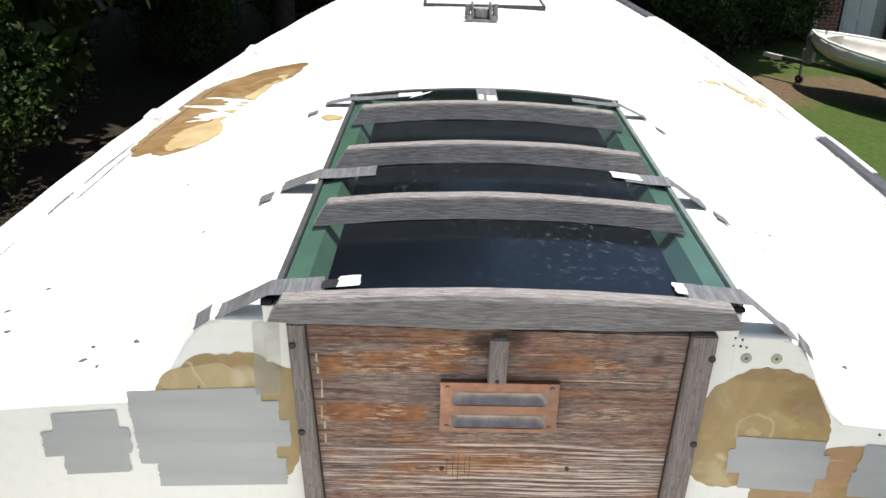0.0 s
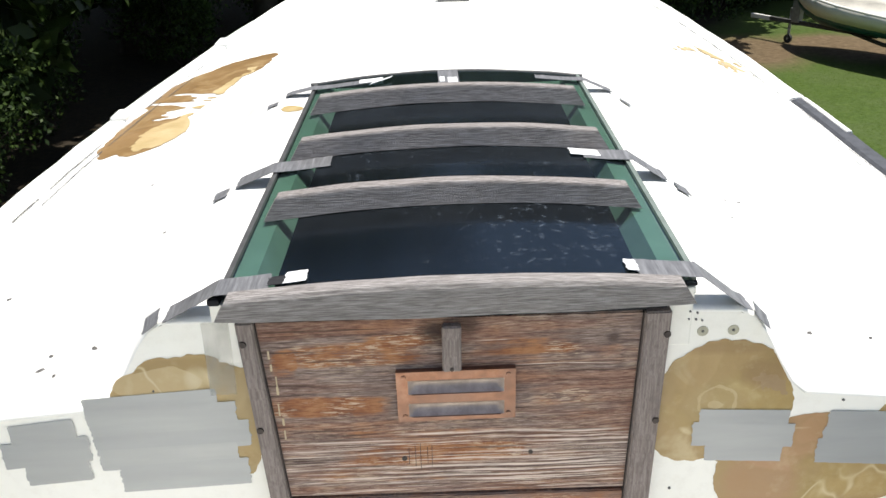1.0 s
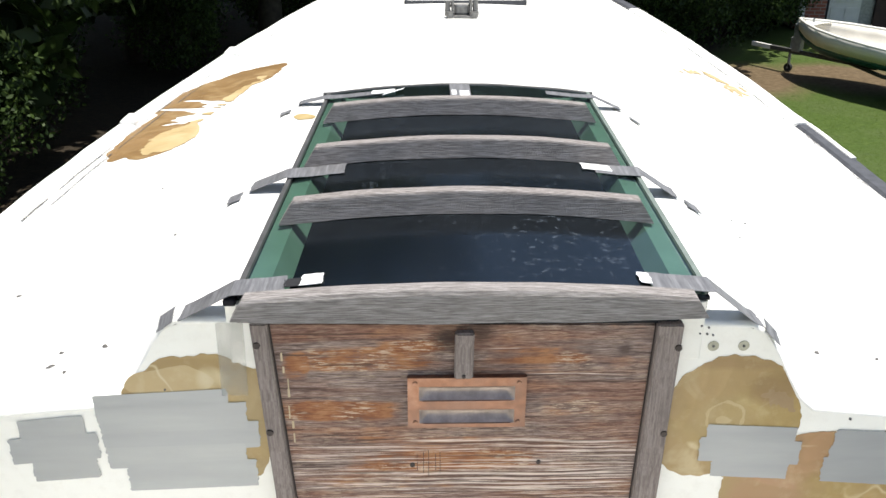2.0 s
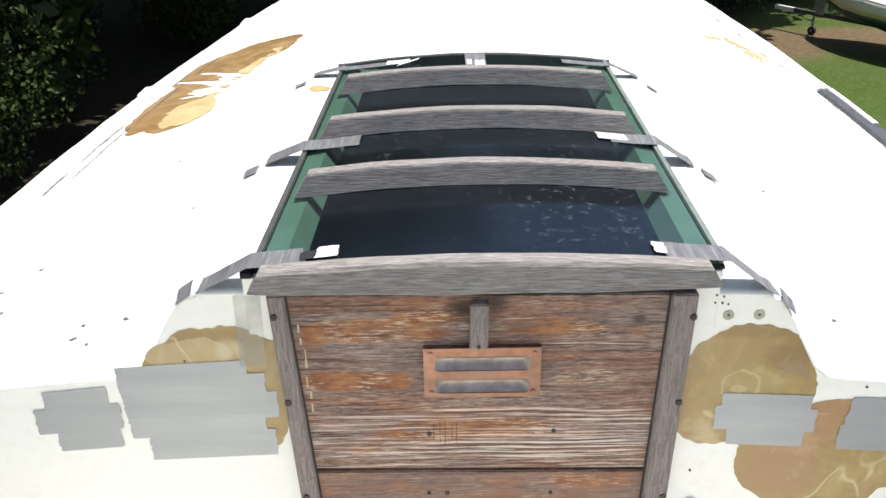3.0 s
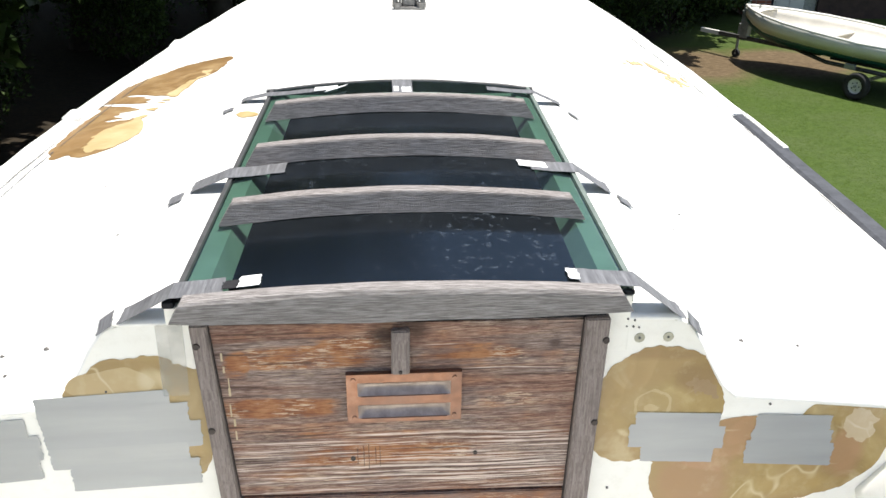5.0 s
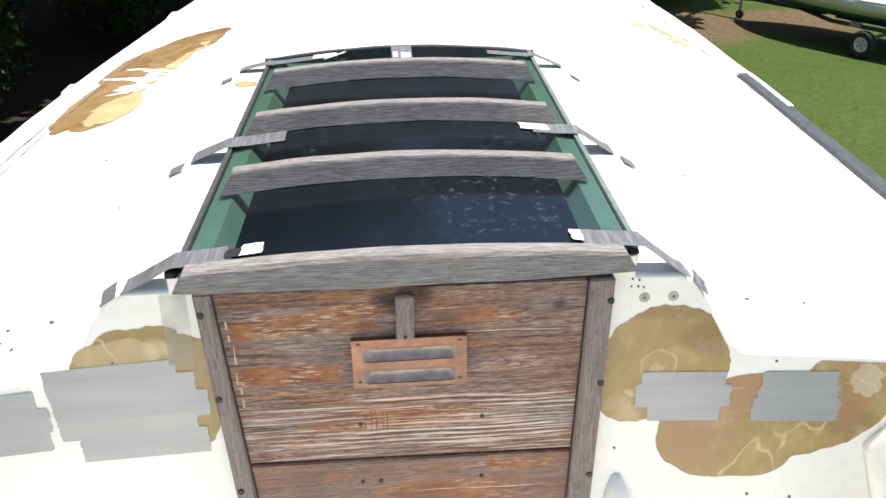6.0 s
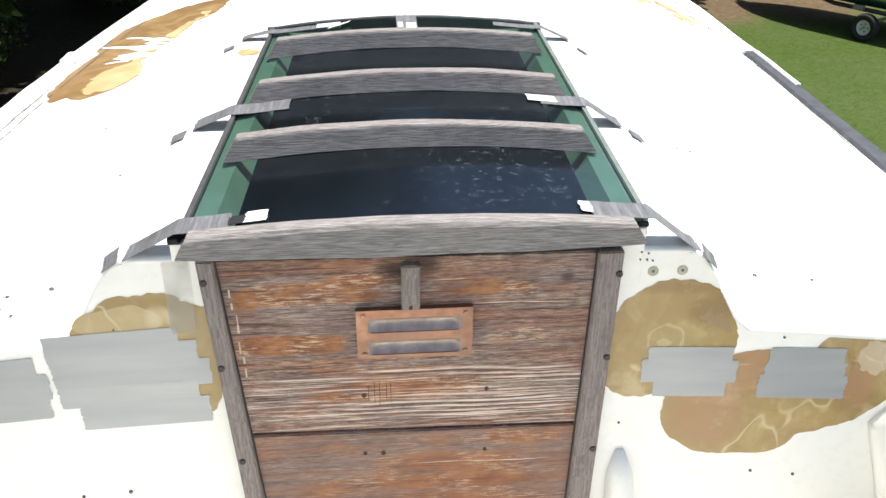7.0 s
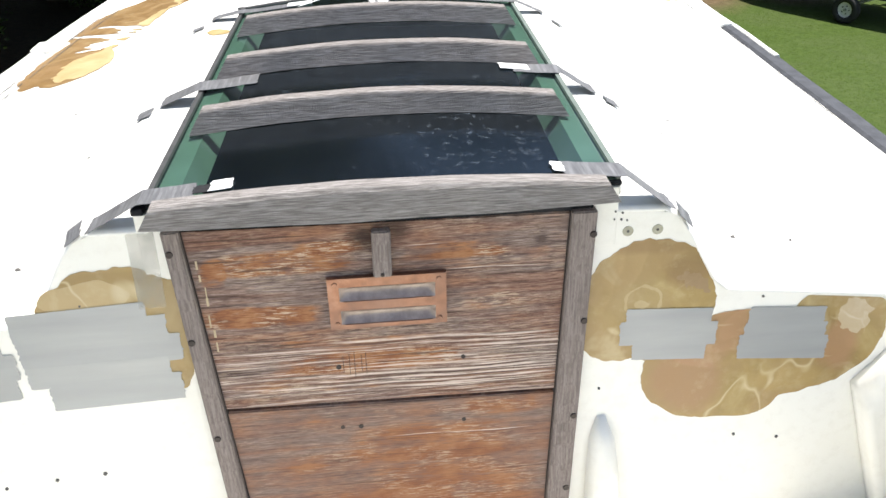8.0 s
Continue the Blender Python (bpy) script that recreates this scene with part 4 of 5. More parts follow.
def louver_vent():
    v = thing("louver_vent", (0, 0, 0), "copper louvre vent plate with two slots, on the drop board", "vent")
    x0, x1, z0, z1 = -0.0885, 0.0895, -0.055, 0.034
    slots = (0.0065, -0.0345)
    edges = [z1, slots[0] + 0.012, slots[0] - 0.012, slots[1] + 0.012, slots[1] - 0.012, z0]
    bm = bmesh.new()
    for top, low in ((edges[0], edges[1]), (edges[2], edges[3]), (edges[4], edges[5])):
        box(bm, (x0, -0.004, low), (x1, 0.0058, top))
    for zc in slots:
        box(bm, (x0, -0.004, zc - 0.012), (-0.0715, 0.0058, zc + 0.012))
        box(bm, (0.0725, -0.004, zc - 0.012), (x1, 0.0058, zc + 0.012))
    bmesh.ops.remove_doubles(bm, verts=bm.verts, dist=0.00005)
    part("plate", bm, M_COPPER, v)
    for zc in slots:
        vs, fs, nu, nv = [], [], 26, 10
        for i in range(nu + 1):
            u = i / nu
            x = -0.0715 + 0.144 * u
            end = math.sqrt(max(0.0, 1 - max(0.0, 1 - min(u, 1 - u) / 0.11) ** 2))
            for j in range(nv + 1):
                w = j / nv
                vs.append((x, -0.0042 + 0.0098 * end * math.sin(math.pi * w ** 0.8) ** 0.75, zc + 0.0122 * (1 - 2 * w)))
        for i in range(nu):
            for j in range(nv):
                p = i * (nv + 1) + j
                fs.append((p, p + 1, p + nv + 2, p + nv + 1))
        hood = part("louver_slot", mesh("louver_slot", vs, fs, M_VENT_BRIGHT, True), None, v, "bright worn hollow of the louvre")
        part("slot_gap", boxed((-0.058, 0.0008, zc + 0.0085), (0.059, 0.0035, zc + 0.0112)), M_DARK, hood, "dark louvre gap")
        part("lip", boxed((-0.066, -0.0062, zc - 0.0138), (0.067, -0.0038, zc - 0.0116), 0.0008), M_COPPER, hood)
    for x in (x0 + 0.011, x1 - 0.011):
        for z in (z0 + 0.010, z1 - 0.009):
            bm = bmesh.new()
            disc(bm, (x, -0.0046, z), 0.0042, 0.002, "Y", 12, 0.003)
            part("screw", bm, M_COPPER, v, "small copper screw")


louver_vent()


def latch_strip():
    t = thing("latch_strip", (0, 0, 0), "narrow weathered teak latch strip above the vent", "latch strip")
    part("strip", prism([(-0.018, 0.112), (0.010, 0.112), (0.009, 0.0345), (-0.019, 0.0345)], -0.009, 0.0058), M_TRIM, t)
    bm = bmesh.new()
    disc(bm, (-0.005, -0.0098, 0.040), 0.003, 0.002, "Y", 10)
    part("screw", bm, M_SCREW, t, "dark screw head")


latch_strip()


# ---- the sliding hatch ----
def glass_z(x):
    return 0.187 - 0.024 * (x / 0.34) ** 2


def hatch_shift(y):
    return 0.008 + 0.018 * y


def arched_bar(x0, x1, y0, y1, base, height, inset, lean=0.0, crown=0.0, segs=26, soft=0.004):
    """A bar across the hatch, arched like the sheet, with a leaning face, slanting ends and softened edges."""
    vs, fs = [], []
    r = min(soft, (y1 - y0 - lean) * 0.45)
    ring = [(y0, 0), (y0 + lean, 1 - r / height), (y0 + lean + 0.3 * r, 1 - 0.3 * r / height), (y0 + lean + r, 1), (y1 - 0.004, 1), (y1, 1 - 0.004 / height), (y1, 0)]
    n = len(ring)
    for i in range(segs + 1):
        u = i / segs
        h_here = height * (1 - crown * (2 * u - 1) ** 2)
        for y, q in ring:
            a, b = x0 + inset * q, x1 - inset * q
            x = a + (b - a) * u
            wob = 0.0012 * noise.noise((x * 9, y * 9, q))
            vs.append((x, y + wob, base(x) + q * h_here + wob))
    for i in range(segs):
        for k in range(n):
            a, b = i * n + k, i * n + (k + 1) % n
            fs.append((a, a + n, b + n, b))
    fs += [tuple(range(n)), tuple(range(segs * n + n - 1, segs * n - 1, -1))]
    bm = bmesh.new()
    bm.from_mesh(mesh("bar", vs, fs, M_TEAK))
    return bm


def sliding_hatch():
    h = thing("sliding_hatch", (0, 0, 0), "sliding companionway hatch of green acrylic with grey teak slats", "hatch")
    # the cambered sheet
    xs = [-0.335 + 0.67 * i / 24 for i in range(25)]
    ys = [0.0, 0.3, 0.6, 0.9, 1.15]
    vs, fs = [], []
    for dz in (0, -0.008):
        for y in ys:
            for x in xs:
                vs.append((x + hatch_shift(y), y, glass_z(x) + dz))
    n = len(xs)
    for j in range(len(ys) - 1):
        for i in range(n - 1):
            fs.append((j * n + i, j * n + i + 1, (j + 1) * n + i + 1, (j + 1) * n + i))
    top = part("acrylic_sheet", mesh("acrylic_sheet", vs[:n * len(ys)], fs, M_ACRYLIC, True), None, h, "dark green tinted acrylic with dust and water marks")
    # side rims, under and round the sheet's edge
    for s in (-1, 1):
        bm = bmesh.new()
        vs2 = []
        for y in (0.03, 1.155):
            for dx, dz in ((0.337, 0.003), (0.346, 0.002), (0.348, -0.034), (0.338, -0.034)):
                vs2.append((s * dx + hatch_shift(y), y, glass_z(0.335) + dz))
        q = [(0, 1, 2, 3), (7, 6, 5, 4)] + [(i, i + 4, (i + 1) % 4 + 4, (i + 1) % 4) for i in range(4)]
        bm.from_mesh(mesh("side_rim", vs2, q, M_HATCH_RIM))
        part("side_rim", bm, M_HATCH_RIM if s < 0 else M_RIM_PALE, h, "aged dark grey rim" if s < 0 else "pale grey-green rim")
        bm = bmesh.new()
        vs3 = []
        for y in (0.03, 1.148):
            for dx, dz in ((0.280, 0.132), (0.300, 0.1625), (0.3355, 0.1570), (0.3355, 0.125)):
                vs3.append((s * dx + hatch_shift(y), y, dz))
        bm.from_mesh(mesh("side_flange", vs3, q, M_FLANGE))
        part("side_flange", bm, M_FLANGE, h, "pale flange seen through the acrylic")
    bm = bmesh.new()
    box(bm, (-0.31, 1.09, 0.140), (0.37, 1.15, 0.152), 0.003)
    part("front_flange", bm, M_FLANGE, h, "pale flange seen through the acrylic")
    bar = arched_bar(-0.328, 0.384, 1.15, 1.162, lambda x: glass_z(min(0.34, max(-0.34, x - 0.029))) - 0.030, 0.033, 0.0)
    part("front_rim", bar, M_HATCH_RIM, h, "aged dark grey rim")
    for y in (0.258, 0.550, 0.860):
        c = hatch_shift(y) - 0.004
        bar = arched_bar(-0.318 + c, 0.322 + c, y + 0.004, y + 0.036, lambda x: glass_z(x - c) + 0.001, 0.039, 0.026, 0.005, soft=0.005)
        part("slat", bar, M_SLAT, h, "weathered grey teak slat")
    bar = arched_bar(-0.337, 0.343, -0.021, 0.009, lambda x: 0.1365 + 0.005 * (x / 0.34) ** 2, 0.053, 0.020, 0.002, 0.36, soft=0.010)
    part("end_beam", bar, M_TEAK, h, "thick weathered grey teak end beam")
    # black strip stands in for the shade between beam and boards
    part("beam_packing", boxed((-0.31, 0.008, 0.118), (0.31, 0.016, 0.146), 0.001), M_DARK, h, "dark strip for the shade in the gap under the end beam")
    for s in (-1, 1):
        lo, hi = sorted((s * 0.334, s * 0.352))
        part("end_cap", boxed((lo, 0.010, 0.1495 if s < 0 else 0.153), (hi, 0.030 if s < 0 else 0.020, 0.160), 0.003), M_DARK, h, "black rubber end stop")


def runner_ends():
    """Cream ends of the hatch runners, beside the companionway."""
    for s in (-1, 1):
        lo, hi = sorted((s * 0.300, s * 0.351))
        ob = part("hatch_runner", boxed((lo, 0.0163, 0.05), (hi, 0.05, 0.149), 0.002), M_BULK)
        tagged(ob, "cream gelcoat end of the hatch runner", "hatch runner", "hatch runners", "structure")


sliding_hatch()
runner_ends()


# ---- tapes ----
def strip(path, width, across, mat, ragged=0.004, seed=0, sub=8):
    """A thin tape along a path of points, with torn ends."""
    pts = [Vector(p) for p in path]
    fine = []
    for a, b in zip(pts, pts[1:]):
        fine += [a.lerp(b, k / sub) for k in range(sub)]
    fine.append(pts[-1])
    side = Vector(across).normalized()
    vs, fs, m = [], [], 8
    for i, p in enumerate(fine):
        d = (fine[min(i + 1, len(fine) - 1)] - fine[max(i - 1, 0)]).normalized()
        for j in range(m + 1):
            off = (j / m - 0.5) * width
            tear = 0.0
            if i == 0 or i == len(fine) - 1:
                tear = ragged * noise.noise((j * 1.7, seed * 3.1, i))
            vs.append(p + side * off + d * tear + side.cross(d) * 0.0006 * noise.noise((i * 0.5, j * 0.4, seed)))
    for i in range(len(fine) - 1):
        for j in range(m):
            a = i * (m + 1) + j
            fs.append((a, a + 1, a + m + 2, a + m + 1))
    return mesh("tape", vs, fs, mat)


def tape(name, path, width, across, mat, label, group, seed=0, ragged=0.004):
    ob = new(name, strip(path, width, across, mat, ragged, seed))
    so = ob.modifiers.new("thickness", "SOLIDIFY")
    so.thickness, so.offset = 0.0008, 0
    return tagged(ob, label, "tape", group)


# broad grey tape over the bulkhead repairs, laid in overlapping strips
def tape_sheet(rows, lift, label, seed):
    """Overlapping strips, each from x0 to x1 along a slightly slanting middle line, with torn ends, pressed on the wall."""
    t = thing("duct_tape_patch", (0, 0, 0), label, "tape", "tapes over the bulkhead repairs")
    for k, (x0, x1, za, zb, wide) in enumerate(rows):
        def field(u, v):
            zc = za + (zb - za) * (u - x0) / (x1 - x0)
            tear = 0.0035 * noise.noise((v * 160, k * 7.3, seed)) + 0.0015 * noise.noise((v * 600, k, seed))
            return 60 * min(u - x0 + tear, x1 - u + tear, wide / 2 - abs(v - zc) + 0.0006 * noise.noise((u * 90, k, seed)))
        order = (0, 2, 1, 3, 4, 5)[k]
        me = blob_sheet("tape_strip", field, (x0 - 0.02, min(za, zb) - 0.05), (x1 + 0.02, max(za, zb) + 0.05), 0.003,
                        lambda u, v: (u, 0.0156 - lift - 0.00009 * order + 0.0003 * noise.noise((u * 9, v * 45, seed)), v), M_TAPE)
        part("tape_strip", me, None, t)


tape_sheet([(-0.566, -0.362, -0.029, -0.018, 0.048), (-0.564, -0.336, -0.052, -0.042, 0.048), (-0.562, -0.320, -0.088, -0.078, 0.050),
            (-0.560, -0.343, -0.122, -0.115, 0.040), (-0.533, -0.329, -0.160, -0.152, 0.052)], 0.0, "large patch of silver duct tape strips over a bulkhead repair", 1)
tape_sheet([(-0.688, -0.586, -0.074, -0.064, 0.048), (-0.708, -0.570, -0.108, -0.096, 0.048), (-0.680, -0.577, -0.143, -0.135, 0.046)], 0.0,
           "small patch of silver duct tape over a bulkhead repair", 2)
tape_sheet([(0.380, 0.523, -0.093, -0.101, 0.048), (0.371, 0.535, -0.116, -0.127, 0.046), (0.395, 0.520, -0.146, -0.154, 0.048)], 0.0,
           "patch of silver duct tape over a bulkhead repair", 3)
tape_sheet([(0.585, 0.716, -0.105, -0.114, 0.048), (0.582, 0.722, -0.135, -0.143, 0.046), (0.575, 0.731, -0.159, -0.172, 0.048)], 0.0,
           "shiny creased patch of silver duct tape over a bulkhead repair", 4)

tape("clear_tape", [(-0.347, 0.0150, 0.120), (-0.348, 0.0146, 0.06), (-0.350, 0.0146, -0.006)], 0.040, (1, 0, 0), M_CLEAR_TAPE,
     "cloudy strip of clear tape down the bulkhead corner", "", 33)

# narrow straps that hold the hatch down, stretched from the sheet to the deck
STRAPS = "straps that tape the hatch down"
Y = (0, 1, 0)


def strap(s, y, reach, foot, wide, white, seed, back=0.0):
    """From the sheet, over the rim, taut to the turtle's shoulder."""
    c = hatch_shift(y)
    pts = [(c + s * reach, y, glass_z(reach) + 0.0022), (c + s * 0.30, y, glass_z(0.30) + 0.0022), (c + s * 0.349, y - 0.004, glass_z(0.335) + 0.0052)]
    fx = c + s * foot
    pts += [(fx - s * 0.012, y - 0.008, deck_z(fx, y) + 0.008), (fx, y - 0.010, deck_z(fx, y) + 0.003)]
    tape("tape_strap", pts, wide, Y, M_TAPE_OLD, "weathered silver tape strap stretched from hatch to deck", STRAPS, seed)
    ends = [(c + s * (foot + 0.012), y - 0.012 - back), (c + s * (foot + 0.034), y - 0.016 - back * 1.35)]
    tape("tape_end", [(px, py, deck_z(px, py) + 0.003 + (0.002 if back or s < 0 else 0.008) * k) for k, (px, py) in enumerate(ends)], wide * (0.75 if back else 0.55),
         Y if back else (0, 1, 0.5), M_TAPE_OLD,
         "torn end of a tape strap stuck to the deck", "torn strap ends", seed + 1)
    if white:
        a, b = white
        tape("white_tape", [(c + s * a, y + 0.003, glass_z(a) + 0.0034), (c + s * b, y + 0.002, glass_z(b) + 0.0034)], min(wide * 0.95, 0.034), Y, M_TAPE_WHITE,
             "short piece of white tape on the hatch", "white tape pieces", seed + 2)


strap(-1, 0.036, 0.272, 0.425, 0.050, (0.218, 0.250), 1)
strap(1, 0.036, 0.258, 0.425, 0.050, (0.243, 0.260), 5)
strap(-1, 0.525, 0.235, 0.420, 0.056, None, 9, 0.038)
strap(1, 0.525, 0.255, 0.420, 0.056, (0.232, 0.290), 13, 0.038)
strap(-1, 1.10, 0.200, 0.412, 0.036, (0.165, 0.225), 17, 0.06)
strap(1, 1.10, 0.225, 0.420, 0.036, None, 21, 0.06)
tape("tape_strap", [(0.030, 1.03, glass_z(0.0) + 0.002), (0.030, 1.15, glass_z(0) + 0.003), (0.030, 1.168, glass_z(0) - 0.01)], 0.052, (1, 0, 0), M_TAPE_OLD,
     "bright torn tape strap over the front of the hatch", STRAPS, 25)
for x, y, w in ((0.040, 1.052, 0.024), (0.014, 1.060, 0.012)):
    tape("white_tape", [(x, y - 0.022, glass_z(0) + 0.0034), (x, y + 0.024, glass_z(0) + 0.0036)], w, (1, 0, 0), M_TAPE_WHITE,
         "short piece of white tape on the hatch", "white tape pieces", 41)
tape("tape_flake", [(-0.165, 1.06, glass_z(0.16) + 0.004), (-0.115, 1.095, glass_z(0.12) + 0.008)], 0.016, (0.3, 1, 0), M_TAPE_WHITE,
     "loose flake of white tape on the hatch", "white tape pieces", 27)
# black strip added where dark sheet shows between strap and white tape
tape("black_tape", [(-0.266, 0.036, glass_z(0.27) + 0.0018), (-0.240, 0.036, glass_z(0.25) + 0.0018)], 0.026, Y, M_DARK, "black strip between two tapes at the hatch corner", "", 29)


# ---- far deck fittings ----
def mast_step():
    t = thing("mast_step", (0.125, 3.33, 0), "oxidised aluminium mast step fitting on the deck", "mast step")
    z = deck_z(0.125, 3.33)
    part("base_plate", boxed((-0.075, -0.07, z - 0.004), (0.075, 0.07, z + 0.012), 0.003), M_METAL, t)
    for s in (-1, 1):
        part("cheek", boxed((s * 0.045 - 0.006, -0.05, z + 0.01), (s * 0.045 + 0.006, 0.05, z + 0.085), 0.004), M_METAL, t)
    part("block", boxed((-0.036, -0.034, z + 0.008), (0.036, 0.038, z + 0.062), 0.012), M_METAL, t, "dull cast block between the cheeks")
    for k, x in enumerate((-0.07, 0.068)):
        bm = bmesh.new()
        disc(bm, (x, -0.035, z + 0.045), 0.016, 0.07 + 0.012 * k, "Z", 10, 0.012)
        part("bolt", bm, M_METAL, t)
    bm = bmesh.new()
    disc(bm, (0, 0.0, z + 0.055), 0.010, 0.13, "X", 12)
    part("pin", bm, M_METAL, t)
    for x in (-0.06, 0.06):
        bm = bmesh.new()
        disc(bm, (x, -0.05, z + 0.022), 0.024, 0.02, "Z", 14)
        part("sheave", bm, M_METAL, t)


mast_step()


def fore_hatch():
    t = thing("fore_hatch", (0, 0, 0), "low forward hatch with a dark grey rim", "hatch")
    z = deck_z(0.17, 3.9) - 0.01
    for lo, hi in (((-0.17, 3.74, z), (0.50, 3.753, z + 0.026)), ((-0.17, 4.372, z), (0.50, 4.385, z + 0.026)),
                   ((-0.17, 3.753, z), (-0.157, 4.372, z + 0.026)), ((0.487, 3.753, z), (0.50, 4.372, z + 0.026))):
        part("rim", boxed(lo, hi, 0.004), M_RAIL_GREY, t)
    part("lid", boxed((-0.155, 3.755, z), (0.485, 4.370, z + 0.022), 0.004), M_DECK, t)


fore_hatch()


def stanchion_socket(y, long):
    """A low white socket on the port rail."""
    x = axis_x(y) - half_beam(y) + 0.012
    z = deck_z(x, y)
    ob = part("stanchion_socket", boxed((-0.028, -long, 0.0), (0.024, long, 0.027), 0.006), M_DECK)
    ob.location = (x, y, z)
    tagged(ob, "low white painted stanchion socket on the toe rail", "deck fitting", "stanchion sockets")


for y, long in ((1.70, 0.05), (2.72, 0.06)):
    stanchion_socket(y, long)


# ---- ground ----
bm = bmesh.new()
bmesh.ops.create_grid(bm, x_segments=90, y_segments=90, size=120, matrix=Matrix.Translation((0, 20, GROUND)))
for v in bm.verts:
    far = math.hypot(v.co.x - 4, v.co.y - 10)
    v.co.z += 0.0 if far < 18 else 0.5 * noise.noise((v.co.x * 0.05, v.co.y * 0.05, 0)) * min(1, (far - 18) / 20)
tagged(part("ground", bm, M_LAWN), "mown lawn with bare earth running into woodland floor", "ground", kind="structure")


def grass():
    r = np.random.default_rng(3)
    n = 150000
    x = r.uniform(2.0, 13.0, n)
    y = r.uniform(2.5, 17.5, n)
    bare = (((x - 5.7) / 1.1) ** 2 + ((y - 13.9) / 1.4) ** 2 < r.uniform(0.5, 1.2, n)) | (((x - 7.5) / 1.4) ** 2 + ((y - 14) / 1.2) ** 2 < r.uniform(0.5, 1.2, n))
    keep = ~bare & (y < 15.0 + 1.3 * np.maximum(0, x - 5.5) + r.normal(0, 0.5, n))
    x, y = x[keep], y[keep]
    n = len(x)
    a = r.uniform(0, 2 * np.pi, n)
    h = r.uniform(0.001, 0.003, n)
    w = r.uniform(0.006, 0.013, n)
    lean = r.uniform(-0.03, 0.03, (n, 2))
    v = np.zeros((n, 3, 3))
    v[:, 0] = np.stack([x - w * np.cos(a), y - w * np.sin(a), np.full(n, GROUND)], 1)
    v[:, 1] = np.stack([x + w * np.cos(a), y + w * np.sin(a), np.full(n, GROUND)], 1)
    v[:, 2] = np.stack([x + lean[:, 0], y + lean[:, 1], GROUND + h], 1)
    me = mesh("grass", v.reshape(-1, 3).tolist(), np.arange(3 * n).reshape(-1, 3).tolist(), M_GRASS)
    tagged(new("grass", me), "short sunlit lawn grass", "grass", kind="stuff")


grass()


# ---- trees and undergrowth ----
def leaves(points, size, r, droop=0.4):
    """Folded four-cornered leaves at the points."""
    n = len(points)
    d = r.normal(size=(n, 3))
    d[:, 2] -= droop
    d /= np.linalg.norm(d, axis=1)[:, None]
    u = np.cross(d, r.normal(size=(n, 3)))
    u /= np.linalg.norm(u, axis=1)[:, None]
    s = size * r.uniform(0.6, 1.3, n)[:, None]
    v = np.stack([points, points + d * s * 0.5 + u * s * 0.28, points + d * s, points + d * s * 0.5 - u * s * 0.28], 1)
    return v.reshape(-1, 3), np.arange(4 * n).reshape(-1, 4)


def crown_points(centres, radii, n, r):
    k = r.integers(0, len(centres), n)
    q = r.normal(size=(n, 3))
    q /= np.linalg.norm(q, axis=1)[:, None]
    q *= (r.uniform(0.15, 1.0, n) ** 0.5)[:, None]
    q[:, 2] *= 0.7
    return centres[k] + q * radii[k][:, None]


def tree(at, seed, height, spread, clear, n, size, label):
    """A tapered trunk with limbs and a crown of many leaves in clumps."""
    r = np.random.default_rng(seed)
    t = thing("tree", at, label, "tree", "woodland trees")
    pieces, centres, radii = [], [], []
    top = Vector((r.normal(0, 0.3), r.normal(0, 0.3), height * 0.92))
    pts = [Vector((0, 0, 0)).lerp(top, k / 7) + Vector((r.normal(0, 0.08), r.normal(0, 0.08), 0)) * (k > 0) for k in range(8)]
    base = 0.02 * height + 0.02
    pieces.append(tube(pts, [base * (1.25 if k == 0 else 1 - 0.82 * k / 7) for k in range(8)], 9))
    for k in range(15):
        f = clear + (0.97 - clear) * (k + r.uniform(0, 0.8)) / 15
        p = Vector((0, 0, 0)).lerp(top, f)
        a = k * 2.4 + r.uniform(-0.4, 0.4)
        long = spread * (1.15 - 0.75 * (f - clear) / (1 - clear)) * r.uniform(0.7, 1.1)
        tip = p + Vector((math.cos(a) * long, math.sin(a) * long, long * r.uniform(0.0, 0.45)))
        mid = p.lerp(tip, 0.5) + Vector((0, 0, 0.12 * long))
        pieces.append(tube([p, mid, tip], [base * 0.38, base * 0.22, base * 0.06], 6))
        for g in (0.45, 0.7, 0.9, 1.05):
            c = p.lerp(tip, g) + Vector(r.normal(0, 0.16 * spread, 3))
            centres.append(tuple(c))
            radii.append(spread * r.uniform(0.16, 0.34))
    centres.append(tuple(top))
    radii.append(spread * 0.4)
    v, f = joined(pieces)
    part("trunk", mesh("trunk", v, f, M_BARK, True), None, t)
    v, f = leaves(crown_points(np.array(centres), np.array(radii), n, r), size, r)
    part("crown", mesh("crown", v.tolist(), f.tolist(), M_LEAF), None, t)
    return t


